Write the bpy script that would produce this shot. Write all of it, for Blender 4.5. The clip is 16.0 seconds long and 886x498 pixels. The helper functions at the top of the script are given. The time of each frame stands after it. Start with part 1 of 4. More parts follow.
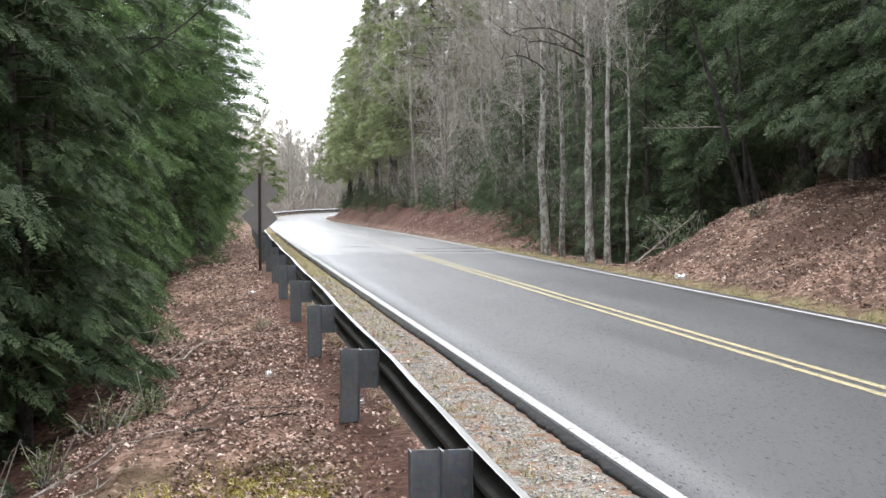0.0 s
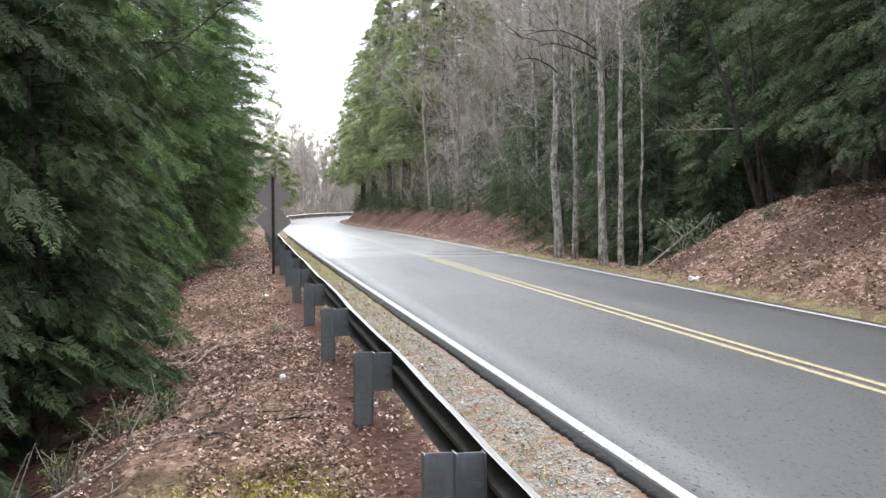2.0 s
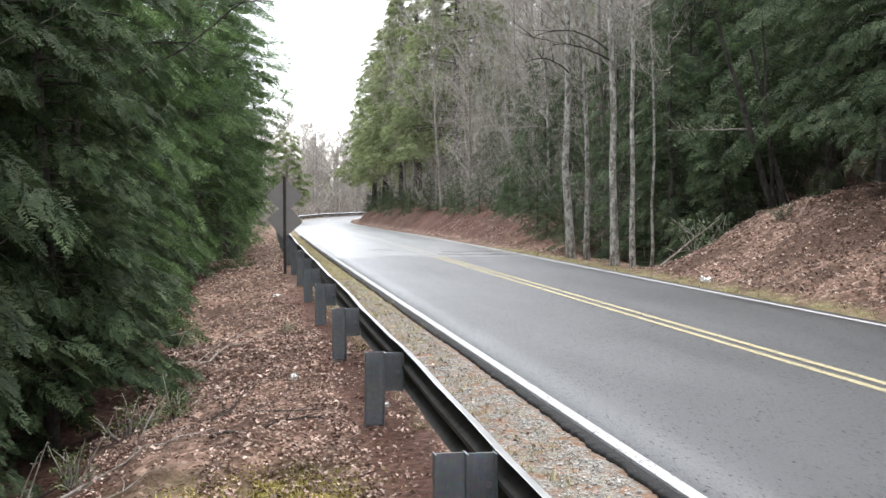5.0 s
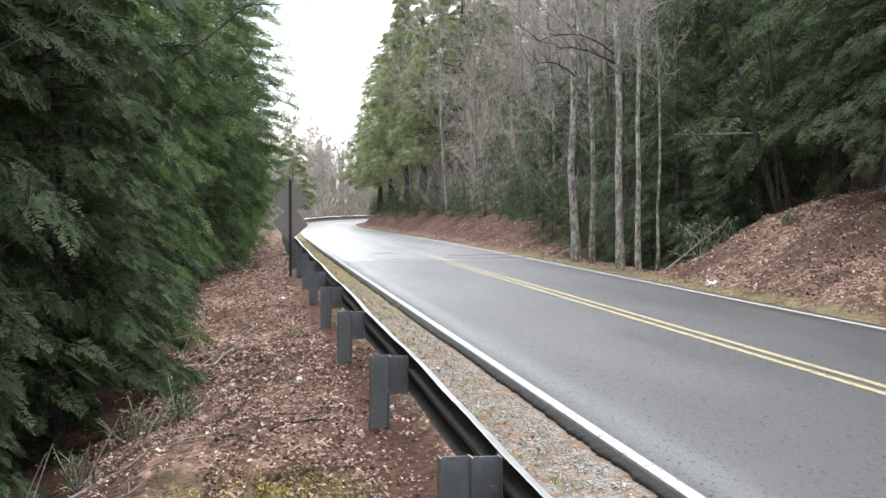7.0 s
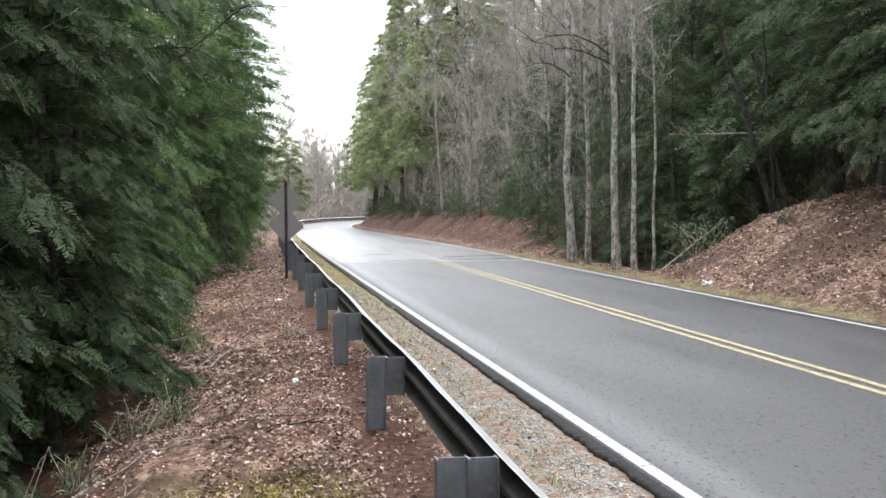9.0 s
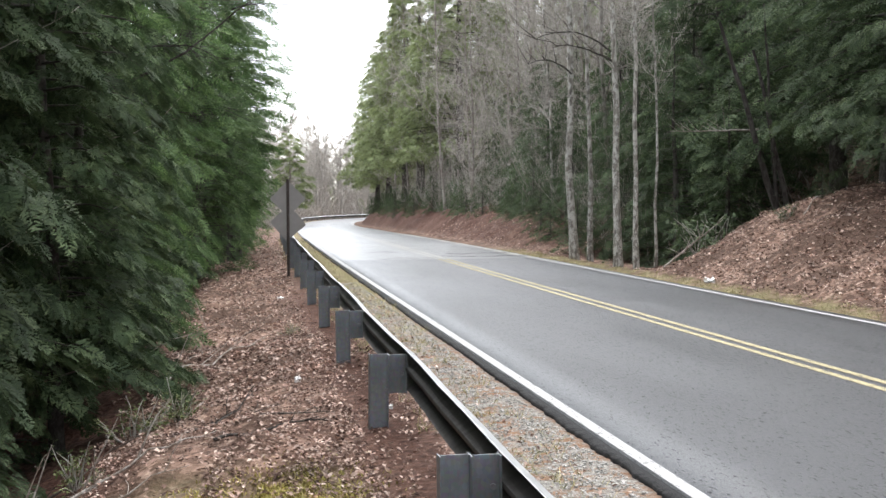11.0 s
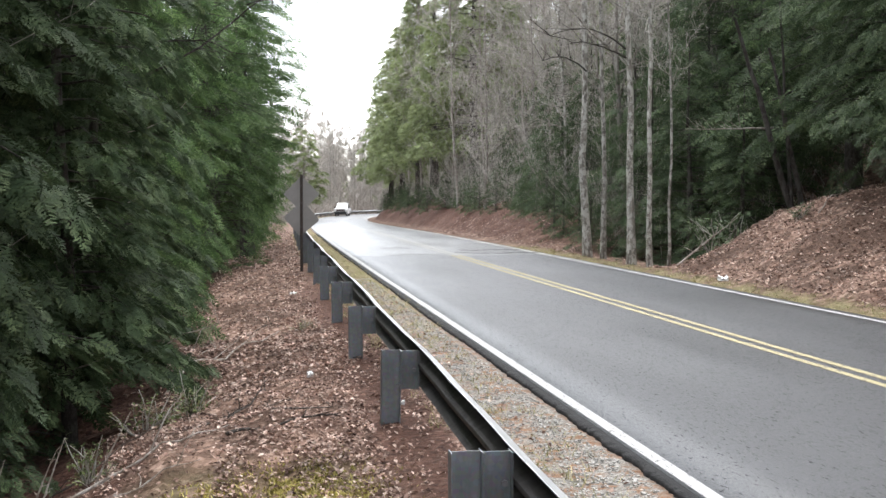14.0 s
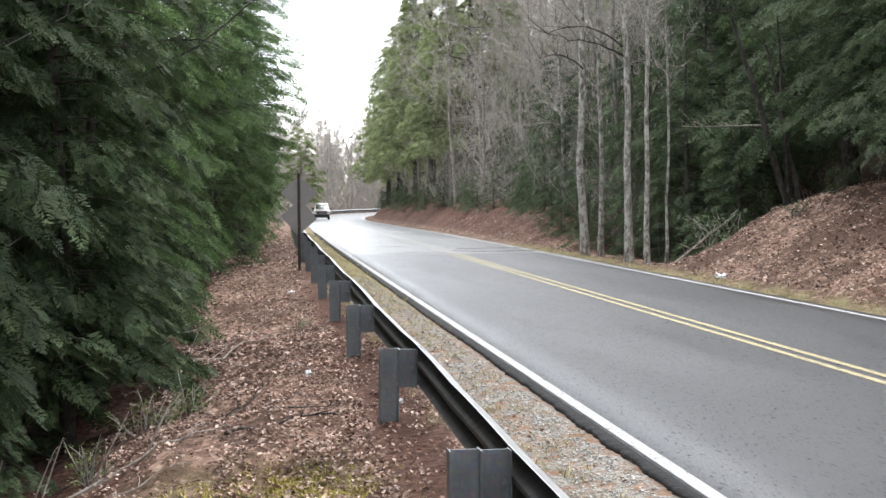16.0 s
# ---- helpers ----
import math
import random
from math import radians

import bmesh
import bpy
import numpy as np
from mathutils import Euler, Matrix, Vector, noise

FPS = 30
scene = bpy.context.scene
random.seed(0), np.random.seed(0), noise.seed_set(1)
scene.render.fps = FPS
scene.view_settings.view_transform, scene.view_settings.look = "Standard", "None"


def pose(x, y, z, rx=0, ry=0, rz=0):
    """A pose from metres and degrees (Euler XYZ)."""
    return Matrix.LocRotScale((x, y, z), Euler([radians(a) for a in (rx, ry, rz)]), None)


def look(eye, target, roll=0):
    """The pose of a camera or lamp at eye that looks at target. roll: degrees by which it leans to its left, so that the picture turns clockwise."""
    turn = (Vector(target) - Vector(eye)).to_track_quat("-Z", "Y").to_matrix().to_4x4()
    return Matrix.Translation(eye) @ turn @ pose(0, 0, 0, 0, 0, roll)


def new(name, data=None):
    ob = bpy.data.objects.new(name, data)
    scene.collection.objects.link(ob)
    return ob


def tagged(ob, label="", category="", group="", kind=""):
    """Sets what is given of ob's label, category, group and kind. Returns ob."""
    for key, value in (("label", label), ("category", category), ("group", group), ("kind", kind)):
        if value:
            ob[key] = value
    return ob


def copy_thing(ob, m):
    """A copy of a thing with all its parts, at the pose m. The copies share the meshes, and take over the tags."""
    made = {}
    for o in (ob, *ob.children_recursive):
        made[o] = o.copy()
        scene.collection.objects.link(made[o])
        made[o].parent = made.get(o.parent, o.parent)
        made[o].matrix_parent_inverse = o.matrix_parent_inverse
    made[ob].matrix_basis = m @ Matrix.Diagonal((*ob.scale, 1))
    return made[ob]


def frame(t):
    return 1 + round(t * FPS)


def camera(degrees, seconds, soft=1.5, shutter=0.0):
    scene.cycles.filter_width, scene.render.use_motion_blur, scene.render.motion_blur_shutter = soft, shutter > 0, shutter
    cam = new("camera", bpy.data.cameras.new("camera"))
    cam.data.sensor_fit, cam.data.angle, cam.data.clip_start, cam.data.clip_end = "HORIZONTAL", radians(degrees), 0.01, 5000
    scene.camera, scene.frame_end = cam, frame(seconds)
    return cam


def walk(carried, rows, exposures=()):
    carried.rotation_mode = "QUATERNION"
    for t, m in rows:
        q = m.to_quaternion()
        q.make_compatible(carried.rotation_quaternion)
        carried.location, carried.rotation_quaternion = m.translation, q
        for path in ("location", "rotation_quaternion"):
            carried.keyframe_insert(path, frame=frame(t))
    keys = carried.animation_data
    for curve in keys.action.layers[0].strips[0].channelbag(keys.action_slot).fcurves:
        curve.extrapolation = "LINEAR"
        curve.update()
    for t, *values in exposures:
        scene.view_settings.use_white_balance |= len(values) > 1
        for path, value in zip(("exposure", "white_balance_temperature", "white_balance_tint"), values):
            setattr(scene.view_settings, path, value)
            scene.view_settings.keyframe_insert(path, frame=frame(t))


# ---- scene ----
LENS = 41.0
EYE = (0.0, 0.0, 1.68)
# seconds, degrees right of the road's line, degrees down, roll
TURNS = [
    (0.0, 10.791, 2.538, 0.081), (0.5, 10.680, 2.325, 0.239), (1.0, 10.509, 2.271, 0.235), (1.5, 10.351, 2.292, 0.054),
    (2.0, 10.154, 2.393, -0.133), (2.5, 10.050, 2.458, -0.057), (3.0, 10.023, 2.591, -0.085), (3.5, 9.893, 2.642, 0.041),
    (4.0, 9.782, 2.584, -0.027), (6.5, 9.393, 2.220, 0.103), (7.0, 9.346, 2.228, 0.096), (7.5, 9.350, 2.355, -0.027),
    (8.0, 9.467, 2.390, -0.026), (8.5, 9.568, 2.306, 0.109), (9.0, 9.541, 2.176, -0.138), (11.5, 9.427, 2.314, -0.291),
    (12.0, 9.345, 2.230, -0.287), (12.5, 9.173, 2.180, -0.248), (13.0, 8.967, 2.179, -0.263), (13.5, 8.807, 2.338, -0.089),
    (14.0, 8.814, 2.475, 0.119), (14.5, 8.804, 2.531, 0.116), (15.0, 8.877, 2.572, -0.186), (15.5, 8.928, 2.547, -0.230),
    (16.0, 8.927, 2.553, -0.105),
]
cam = camera(LENS, 16.0, soft=1.5)


def aim(yaw, pitch, roll):
    a, b = radians(yaw), radians(pitch)
    way = Vector((math.sin(a) * math.cos(b), math.cos(a) * math.cos(b), -math.sin(b)))
    return look(EYE, Vector(EYE) + way * 10, roll)


walk(cam, [(t, aim(y, p, r)) for t, y, p, r in TURNS], exposures=[(0.0, 1.87), (16.0, 1.87)])

# ---- world and sun: a bright overcast day ----
SKY_POWER = 0.145
SUN_EL, SUN_AZ = radians(68), radians(14)
world = bpy.data.worlds.new("overcast_sky")
scene.world = world
world.use_nodes = True
wn, wl = world.node_tree.nodes, world.node_tree.links
wn.clear()
w_out, w_bg = wn.new("ShaderNodeOutputWorld"), wn.new("ShaderNodeBackground")
w_sky, w_hsv = wn.new("ShaderNodeTexSky"), wn.new("ShaderNodeHueSaturation")
w_sky.sky_type, w_sky.sun_disc = "NISHITA", False
w_sky.sun_elevation, w_sky.sun_rotation = SUN_EL, SUN_AZ
w_sky.air_density, w_sky.dust_density, w_sky.ozone_density = 1.0, 1.0, 1.0
w_hsv.inputs["Saturation"].default_value = 0.25
w_bg.inputs["Strength"].default_value = SKY_POWER
wl.new(w_sky.outputs[0], w_hsv.inputs["Color"])
wl.new(w_hsv.outputs[0], w_bg.inputs["Color"])
wl.new(w_bg.outputs[0], w_out.inputs["Surface"])
sun = new("sun", bpy.data.lights.new("sun", "SUN"))
sun.data.energy, sun.data.angle, sun.data.color = 1.5, radians(70), (1.0, 0.98, 0.95)
sun_dir = Vector((math.sin(SUN_AZ) * math.cos(SUN_EL), math.cos(SUN_AZ) * math.cos(SUN_EL), math.sin(SUN_EL)))
sun.matrix_world = look(sun_dir * 60, (0, 0, 0))

# ---- materials ----


class Mat:
    """A node material with a principled shader and short ways to add nodes."""

    def __init__(self, name, rough=0.8, metal=0.0, spec=0.5):
        self.m = bpy.data.materials.new(name)
        self.m.use_nodes = True
        self.t = self.m.node_tree
        self.n, self.l = self.t.nodes, self.t.links
        self.b = self.n["Principled BSDF"]
        self.b.inputs["Roughness"].default_value = rough
        self.b.inputs["Metallic"].default_value = metal
        self.b.inputs["Specular IOR Level"].default_value = spec
        self.co = self.n.new("ShaderNodeTexCoord").outputs["Object"]

    def put(self, value, socket):
        if isinstance(value, bpy.types.NodeSocket):
            self.l.new(value, socket)
        else:
            socket.default_value = value

    def noise(self, scale, detail=4.0, rough=0.6, stretch=None, warp=0.0):
        n = self.n.new("ShaderNodeTexNoise")
        n.inputs["Scale"].default_value, n.inputs["Detail"].default_value = scale, detail
        n.inputs["Roughness"].default_value, n.inputs["Distortion"].default_value = rough, warp
        self.l.new(self.mapped(stretch), n.inputs["Vector"])
        return n.outputs["Fac"]

    def mapped(self, stretch):
        if not stretch:
            return self.co
        m = self.n.new("ShaderNodeMapping")
        m.inputs["Scale"].default_value = stretch
        self.l.new(self.co, m.inputs["Vector"])
        return m.outputs[0]

    def cells(self, scale, feature="F1", out="Color", stretch=None):
        n = self.n.new("ShaderNodeTexVoronoi")
        n.feature = feature
        n.inputs["Scale"].default_value = scale
        self.l.new(self.mapped(stretch), n.inputs["Vector"])
        return n.outputs[out]

    def ramp(self, fac, stops):
        n = self.n.new("ShaderNodeValToRGB")
        e = n.color_ramp.elements
        while len(e) < len(stops):
            e.new(0.5)
        for item, (pos, col) in zip(e, stops):
            item.position, item.color = pos, (*col, 1)
        self.put(fac, n.inputs[0])
        return n.outputs[0]

    def span(self, fac, a, b, lo=0.0, hi=1.0):
        n = self.n.new("ShaderNodeMapRange")
        self.put(fac, n.inputs[0])
        for i, v in enumerate((a, b, lo, hi)):
            n.inputs[1 + i].default_value = v
        return n.outputs[0]

    def mix(self, fac, a, b, how="MIX"):
        n = self.n.new("ShaderNodeMix")
        n.data_type, n.blend_type = "RGBA", how
        self.put(fac, n.inputs[0])
        self.put(a if not isinstance(a, tuple) else (*a, 1), n.inputs[6])
        self.put(b if not isinstance(b, tuple) else (*b, 1), n.inputs[7])
        return n.outputs[2]

    def math(self, how, a, b):
        n = self.n.new("ShaderNodeMath")
        n.operation = how
        self.put(a, n.inputs[0])
        self.put(b, n.inputs[1])
        return n.outputs[0]

    def attr(self, name):
        n = self.n.new("ShaderNodeAttribute")
        n.attribute_name = name
        return n.outputs["Fac"]

    def island(self):
        return self.n.new("ShaderNodeNewGeometry").outputs["Random Per Island"]

    def chance(self):
        return self.n.new("ShaderNodeObjectInfo").outputs["Random"]

    def bump(self, height, strength=0.4, distance=0.01):
        n = self.n.new("ShaderNodeBump")
        n.inputs["Strength"].default_value, n.inputs["Distance"].default_value = strength, distance
        self.put(height, n.inputs["Height"])
        self.l.new(n.outputs[0], self.b.inputs["Normal"])

    def colour(self, value):
        self.put(value if not isinstance(value, tuple) else (*value, 1), self.b.inputs["Base Color"])

    def rough(self, value):
        self.put(value, self.b.inputs["Roughness"])


def foliage(name, dark, mid, light, glow=0.12, sprays=False):
    """Needles or leaves: colour by leaf and by clump, with a little light let through."""
    m = Mat(name, 0.65, 0, 0.18)
    pick = m.math("ADD", m.math("MULTIPLY", m.island(), .3), m.math("MULTIPLY", m.attr("tone"), .7)) if sprays else m.island()
    leaf = m.ramp(pick, [(0.0, dark), (0.55, mid), (1.0, light)])
    clump = m.span(m.noise(2.2, 6, 0.75), 0.34, 0.66, 0.42, 1.55)
    tree = m.span(m.chance(), 0, 1, 0.85, 1.15)
    m.colour(m.mix(1.0, leaf, m.math("MULTIPLY", clump, tree), "MULTIPLY"))
    tr = m.n.new("ShaderNodeBsdfTranslucent")
    m.l.new(m.b.inputs["Base Color"].links[0].from_socket, tr.inputs["Color"])
    mx = m.n.new("ShaderNodeMixShader")
    mx.inputs[0].default_value = glow
    m.l.new(m.b.outputs[0], mx.inputs[1])
    m.l.new(tr.outputs[0], mx.inputs[2])
    m.l.new(mx.outputs[0], m.n["Material Output"].inputs["Surface"])
    return m.m


def bark(name, a, b, c, scale=1.0):
    m = Mat(name, 0.9, 0, 0.2)
    ridges = m.noise(14 * scale, 6, 0.7, (1, 1, 0.25), 0.6)
    patch = m.noise(8.0, 6, 0.75, (1, 1, .6))
    col = m.mix(m.span(patch, 0.47, 0.55), m.ramp(ridges, [(0.3, a), (0.65, b)]), c)
    m.colour(m.mix(1.0, col, m.span(m.chance(), 0, 1, 0.8, 1.15), "MULTIPLY"))
    m.bump(ridges, 0.7, 0.02)
    return m.m


def asphalt(name, lo, hi, rough_lo, rough_hi, shine, sheen_col=None):
    m = Mat(name, 0.5, 0, 0.9)
    grit = m.cells(70, out="Color")
    grain = m.noise(260, 3, 0.7)
    patch = m.noise(0.35, 5, 0.6, (1.6, 0.35, 1))
    fine = m.noise(3.0, 5, 0.65)
    base = m.ramp(m.math("ADD", m.math("MULTIPLY", patch, 0.6), m.math("MULTIPLY", fine, 0.4)), [(0.35, lo), (0.65, hi)])
    col = m.mix(0.28, base, m.ramp(grit, [(0.1, (0.02, 0.02, 0.022)), (0.8, (0.12, 0.12, 0.125)), (0.97, (0.3, 0.29, 0.28))]))
    if sheen_col:
        # sky sheen painted into the colour, stronger towards the joint and the left
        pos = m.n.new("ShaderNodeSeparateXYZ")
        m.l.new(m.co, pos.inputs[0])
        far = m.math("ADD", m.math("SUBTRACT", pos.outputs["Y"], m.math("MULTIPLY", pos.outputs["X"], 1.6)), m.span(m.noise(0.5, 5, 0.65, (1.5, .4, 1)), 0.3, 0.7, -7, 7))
        worn_or_sheen = m.span(far, 2, 30)
        col = m.mix(m.math("MULTIPLY", worn_or_sheen, .8), col, sheen_col)
    speck = m.span(m.noise(42, 3, 0.7, (1, .28, 1)), 0.60, 0.66)
    m.colour(m.mix(m.math("MULTIPLY", speck, 0.6), col, (0.012, 0.012, 0.014)))
    gloss = m.math("MULTIPLY", m.span(speck, 0, 1, shine, 0.05), m.span(m.noise(70, 3, 0.8), 0.3, 0.7, 0.55, 1.25))
    m.put(gloss, m.b.inputs["Specular IOR Level"])
    tone = m.math("ADD", m.span(patch, 0.35, 0.65, rough_lo, rough_hi), m.span(m.noise(55, 4, 0.8), 0.3, 0.7, -0.07, 0.09))
    m.rough(m.math("ADD", tone, m.math("MULTIPLY", speck, 0.5)))
    m.bump(m.math("ADD", grain, m.math("MULTIPLY", m.cells(120, out="Distance"), 0.8)), 0.35, 0.004)
    return m.m


def paint(name, col, worn_or_sheen, wear, rough=0.8, spec=0.2):
    m = Mat(name, rough, 0, spec)
    chip = m.noise(34, 6, 0.8, (1, .3, 1))
    m.colour(m.mix(m.span(chip, wear, wear + 0.05), col, worn_or_sheen))
    m.bump(m.noise(180, 3), 0.3, 0.003)
    return m.m


def plain(name, col, rough=0.5, metal=0.0, vary=0.25, scale=9.0, bump=0.0):
    m = Mat(name, rough, metal, 0.5)
    n = m.noise(scale, 5, 0.65)
    m.colour(m.mix(1.0, col, m.span(n, 0.3, 0.7, 1 - vary, 1 + vary), "MULTIPLY"))
    m.rough(m.span(m.noise(scale * 2.3, 4), 0.3, 0.7, max(0.03, rough - 0.08), min(1, rough + 0.08)))
    if bump:
        m.bump(m.noise(scale * 6, 4), bump, 0.004)
    return m.m


def galvanised():
    m = Mat("weathered_galvanised_steel", 0.5, 0.75, 0.5)
    spangle = m.cells(45, out="Color")
    streak = m.noise(7, 5, 0.65, (1, 1, 0.2))
    col = m.ramp(streak, [(0.3, (0.13, 0.14, 0.15)), (0.7, (0.25, 0.265, 0.285))])
    m.colour(m.mix(0.12, col, spangle, "OVERLAY"))
    m.rough(m.span(m.noise(20, 4), 0.3, 0.7, 0.42, 0.6))
    return m.m


def ground_material():
    m = Mat("leaf_covered_soil", 0.92, 0, 0.2)
    big, mid, fine = m.noise(0.5, 5), m.noise(4, 5, 0.65), m.noise(45, 4, 0.7)
    leafc = m.cells(15, out="Color", stretch=(1, 1, 0.4))
    leaf = m.ramp(leafc, [(0.0, (0.05, 0.031, 0.023)), (0.4, (0.16, 0.098, 0.072)), (0.75, (0.29, 0.19, 0.147)), (1.0, (0.46, 0.35, 0.28))])
    soil = m.ramp(fine, [(0.3, (0.040, 0.024, 0.017)), (0.7, (0.12, 0.072, 0.052))])
    floor_col = m.mix(m.span(m.math("ADD", m.math("MULTIPLY", mid, 0.5), m.math("MULTIPLY", big, 0.5)), 0.44, 0.54), leaf, soil)
    stones = m.ramp(m.cells(85, out="Color"), [(0.0, (0.08, 0.074, 0.066)), (0.5, (0.20, 0.19, 0.17)), (1.0, (0.40, 0.385, 0.355))])
    needles = m.ramp(fine, [(0.3, (0.12, 0.06, 0.03)), (0.7, (0.25, 0.14, 0.08))])
    grav = m.mix(m.span(m.noise(3.4, 8, 0.78, (1, 1.6, 1)), 0.465, 0.575), stones, needles)
    grass = m.ramp(m.noise(28, 5, 0.7), [(0.3, (0.085, 0.085, 0.033)), (0.5, (0.185, 0.17, 0.078)), (0.7, (0.33, 0.29, 0.17))])
    col = m.mix(m.attr("clay_and_shade"), floor_col, m.ramp(m.noise(14, 8, 0.8), [(0.38, (0.022, 0.010, 0.008)), (0.5, (0.075, 0.035, 0.025)), (0.68, (0.19, 0.11, 0.083))]))
    col = m.mix(m.attr("gravel"), col, grav)
    col = m.mix(m.attr("grass"), col, grass)
    m.colour(col)
    h = m.math("ADD", m.cells(15, out="Distance"), m.math("MULTIPLY", fine, 0.6))
    m.bump(h, 0.7, 0.03)
    return m.m


MAT = {
    "ground": ground_material(),
    # last colour: the painted sheen, mixed in towards the joint
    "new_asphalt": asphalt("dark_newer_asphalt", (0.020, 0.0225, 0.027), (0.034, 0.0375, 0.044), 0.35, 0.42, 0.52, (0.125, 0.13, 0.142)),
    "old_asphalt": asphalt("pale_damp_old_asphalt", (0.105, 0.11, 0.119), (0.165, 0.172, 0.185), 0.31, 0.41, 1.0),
    "edge_asphalt": plain("crumbled_asphalt_edge", (0.009, 0.009, 0.010), 1.0, 0, 0.8, 40, 1.0),
    "white_paint": paint("white_road_paint", (0.37, 0.37, 0.37), (0.06, 0.06, 0.06), 0.565),
    "yellow_paint": paint("yellow_road_paint", (0.33, 0.285, 0.165), (0.06, 0.06, 0.055), 0.54, .65, .3),
    "worn_white": paint("worn_white_road_paint", (0.55, 0.55, 0.53), (0.13, 0.13, 0.13), 0.50),
    "worn_yellow": paint("worn_yellow_road_paint", (0.29, 0.275, 0.235), (0.17, 0.17, 0.175), 0.47, .4, 1.0),
    "tar": plain("black_crack_tar", (0.015, 0.015, 0.016), 0.6),
    "steel": galvanised(),
    # near black: dirt plus the shade on the beam's back, put into the colour
    "beam": plain("weathered_shaded_beam_steel", (0.024, 0.021, 0.019), 0.6, 0.2, 0.35, 6),
    "bolt": plain("bolt_steel", (0.22, 0.22, 0.23), 0.5, 0.8),
    "sign_back": plain("weathered_sign_back", (0.27, 0.255, 0.245), 0.7, 0.0, 0.1, 5),
    "sign_post": plain("brown_steel_channel", (0.055, 0.042, 0.036), 0.6, 0.3, 0.3, 14),
    "grey_bark": bark("pale_grey_bark", (0.06, 0.054, 0.047), (0.29, 0.265, 0.23), (0.47, 0.45, 0.41)),
    "mid_bark": bark("grey_brown_bark", (0.11, 0.09, 0.08), (0.27, 0.235, 0.205), (0.33, 0.31, 0.28)),
    "dark_bark": bark("dark_hemlock_bark", (0.020, 0.017, 0.015), (0.055, 0.046, 0.040), (0.085, 0.078, 0.070)),
    "hemlock": foliage("hemlock_needles", (0.036, 0.070, 0.026), (0.092, 0.150, 0.056), (0.20, 0.285, 0.115), 0.42, True),
    "hemlock_dark": foliage("dark_hemlock_needles", (0.026, 0.045, 0.022), (0.068, 0.102, 0.047), (0.16, 0.205, 0.098), 0.30, True),
    "pine": foliage("pine_needles", (0.155, 0.19, 0.095), (0.265, 0.315, 0.155), (0.37, 0.42, 0.23), 0.5, True),
    "twig": bark("fine_grey_twigs", (0.23, 0.205, 0.18), (0.39, 0.355, 0.315), (0.46, 0.435, 0.40)),
    "shrub": foliage("shrub_leaves", (0.035, 0.055, 0.025), (0.075, 0.11, 0.05), (0.15, 0.19, 0.10)),
    "weed": foliage("yellow_green_weed_leaves", (0.05, 0.07, 0.022), (0.11, 0.14, 0.05), (0.20, 0.22, 0.10)),
    "dry_leaf": foliage("dry_fallen_leaves", (0.065, 0.037, 0.030), (0.34, 0.222, 0.178), (0.72, 0.585, 0.505), 0.15),
    "grass": foliage("winter_grass_blades", (0.10, 0.105, 0.035), (0.22, 0.20, 0.09), (0.40, 0.35, 0.21), 0.15),
    "moss": foliage("yellow_green_moss", (0.16, 0.14, 0.04), (0.34, 0.29, 0.08), (0.46, 0.40, 0.17), 0.15),
    "stone": plain("grey_limestone_chips", (0.33, 0.32, 0.30), 0.9, 0, 0.35, 25),
    "dead_wood": bark("bleached_dead_wood", (0.13, 0.10, 0.08), (0.30, 0.26, 0.22), (0.36, 0.33, 0.30), 2.0),
    "litter": plain("dirty_white_plastic", (0.80, 0.80, 0.80), 0.5, 0, 0.08, 20),
    "car_paint": plain("white_car_paint", (0.80, 0.80, 0.80), 0.25, 0, 0.03),
    "car_dark": plain("black_car_plastic", (0.02, 0.02, 0.022), 0.5),
    # bright colour that paints the sky's highlight on the beam's lip
    "lip": plain("beam_lip_sky_highlight", (0.55, 0.56, 0.57), 0.4, 0.8, 0.15, 8),
    "car_grille": plain("dark_red_brown_grille", (0.05, 0.022, 0.022), 0.6, 0.0),
    "car_glass": plain("sky_reflecting_car_glass", (0.35, 0.37, 0.38), 0.06, 0.8, 0.05),
    "lamp_glass": plain("headlamp_glass", (0.6, 0.6, 0.62), 0.15, 0.2, 0.05),
    "tyre": plain("tyre_rubber", (0.02, 0.02, 0.02), 0.85),
    "rim": plain("alloy_rim", (0.45, 0.45, 0.46), 0.35, 0.9),
}

# ---- mesh helpers ----


def mesh_of(name, verts, quads, mat, smooth=False, corners=4):
    """A mesh from arrays of points and faces of so many corners."""
    verts, quads = np.asarray(verts, np.float32).reshape(-1, 3), np.asarray(quads, np.int32)
    quads = quads.reshape(-1, corners)
    me = bpy.data.meshes.new(name)
    me.vertices.add(len(verts))
    me.vertices.foreach_set("co", verts.ravel())
    me.loops.add(quads.size)
    me.loops.foreach_set("vertex_index", quads.ravel())
    me.polygons.add(len(quads))
    me.polygons.foreach_set("loop_start", np.arange(0, quads.size, corners, dtype=np.int32))
    me.polygons.foreach_set("use_smooth", np.full(len(quads), smooth))
    me.update(calc_edges=True)
    me.materials.append(mat)
    return me


def part(name, data, material, parent, label="", m=None):
    """Links a bmesh or a mesh as one object under a thing or a part."""
    if isinstance(data, bmesh.types.BMesh):
        me = bpy.data.meshes.new(name)
        data.to_mesh(me)
        data.free()
        me.materials.append(material)
    else:
        me = data
    ob = new(name, me)
    ob.parent = parent
    if m is not None:
        ob.matrix_basis = m
    return tagged(ob, label)


def thing(name, label, category, m=None, group="", kind=""):
    ob = new(name)
    ob.empty_display_size = 0.2
    if m is not None:
        ob.matrix_basis = m
    return tagged(ob, label, category, group, kind)


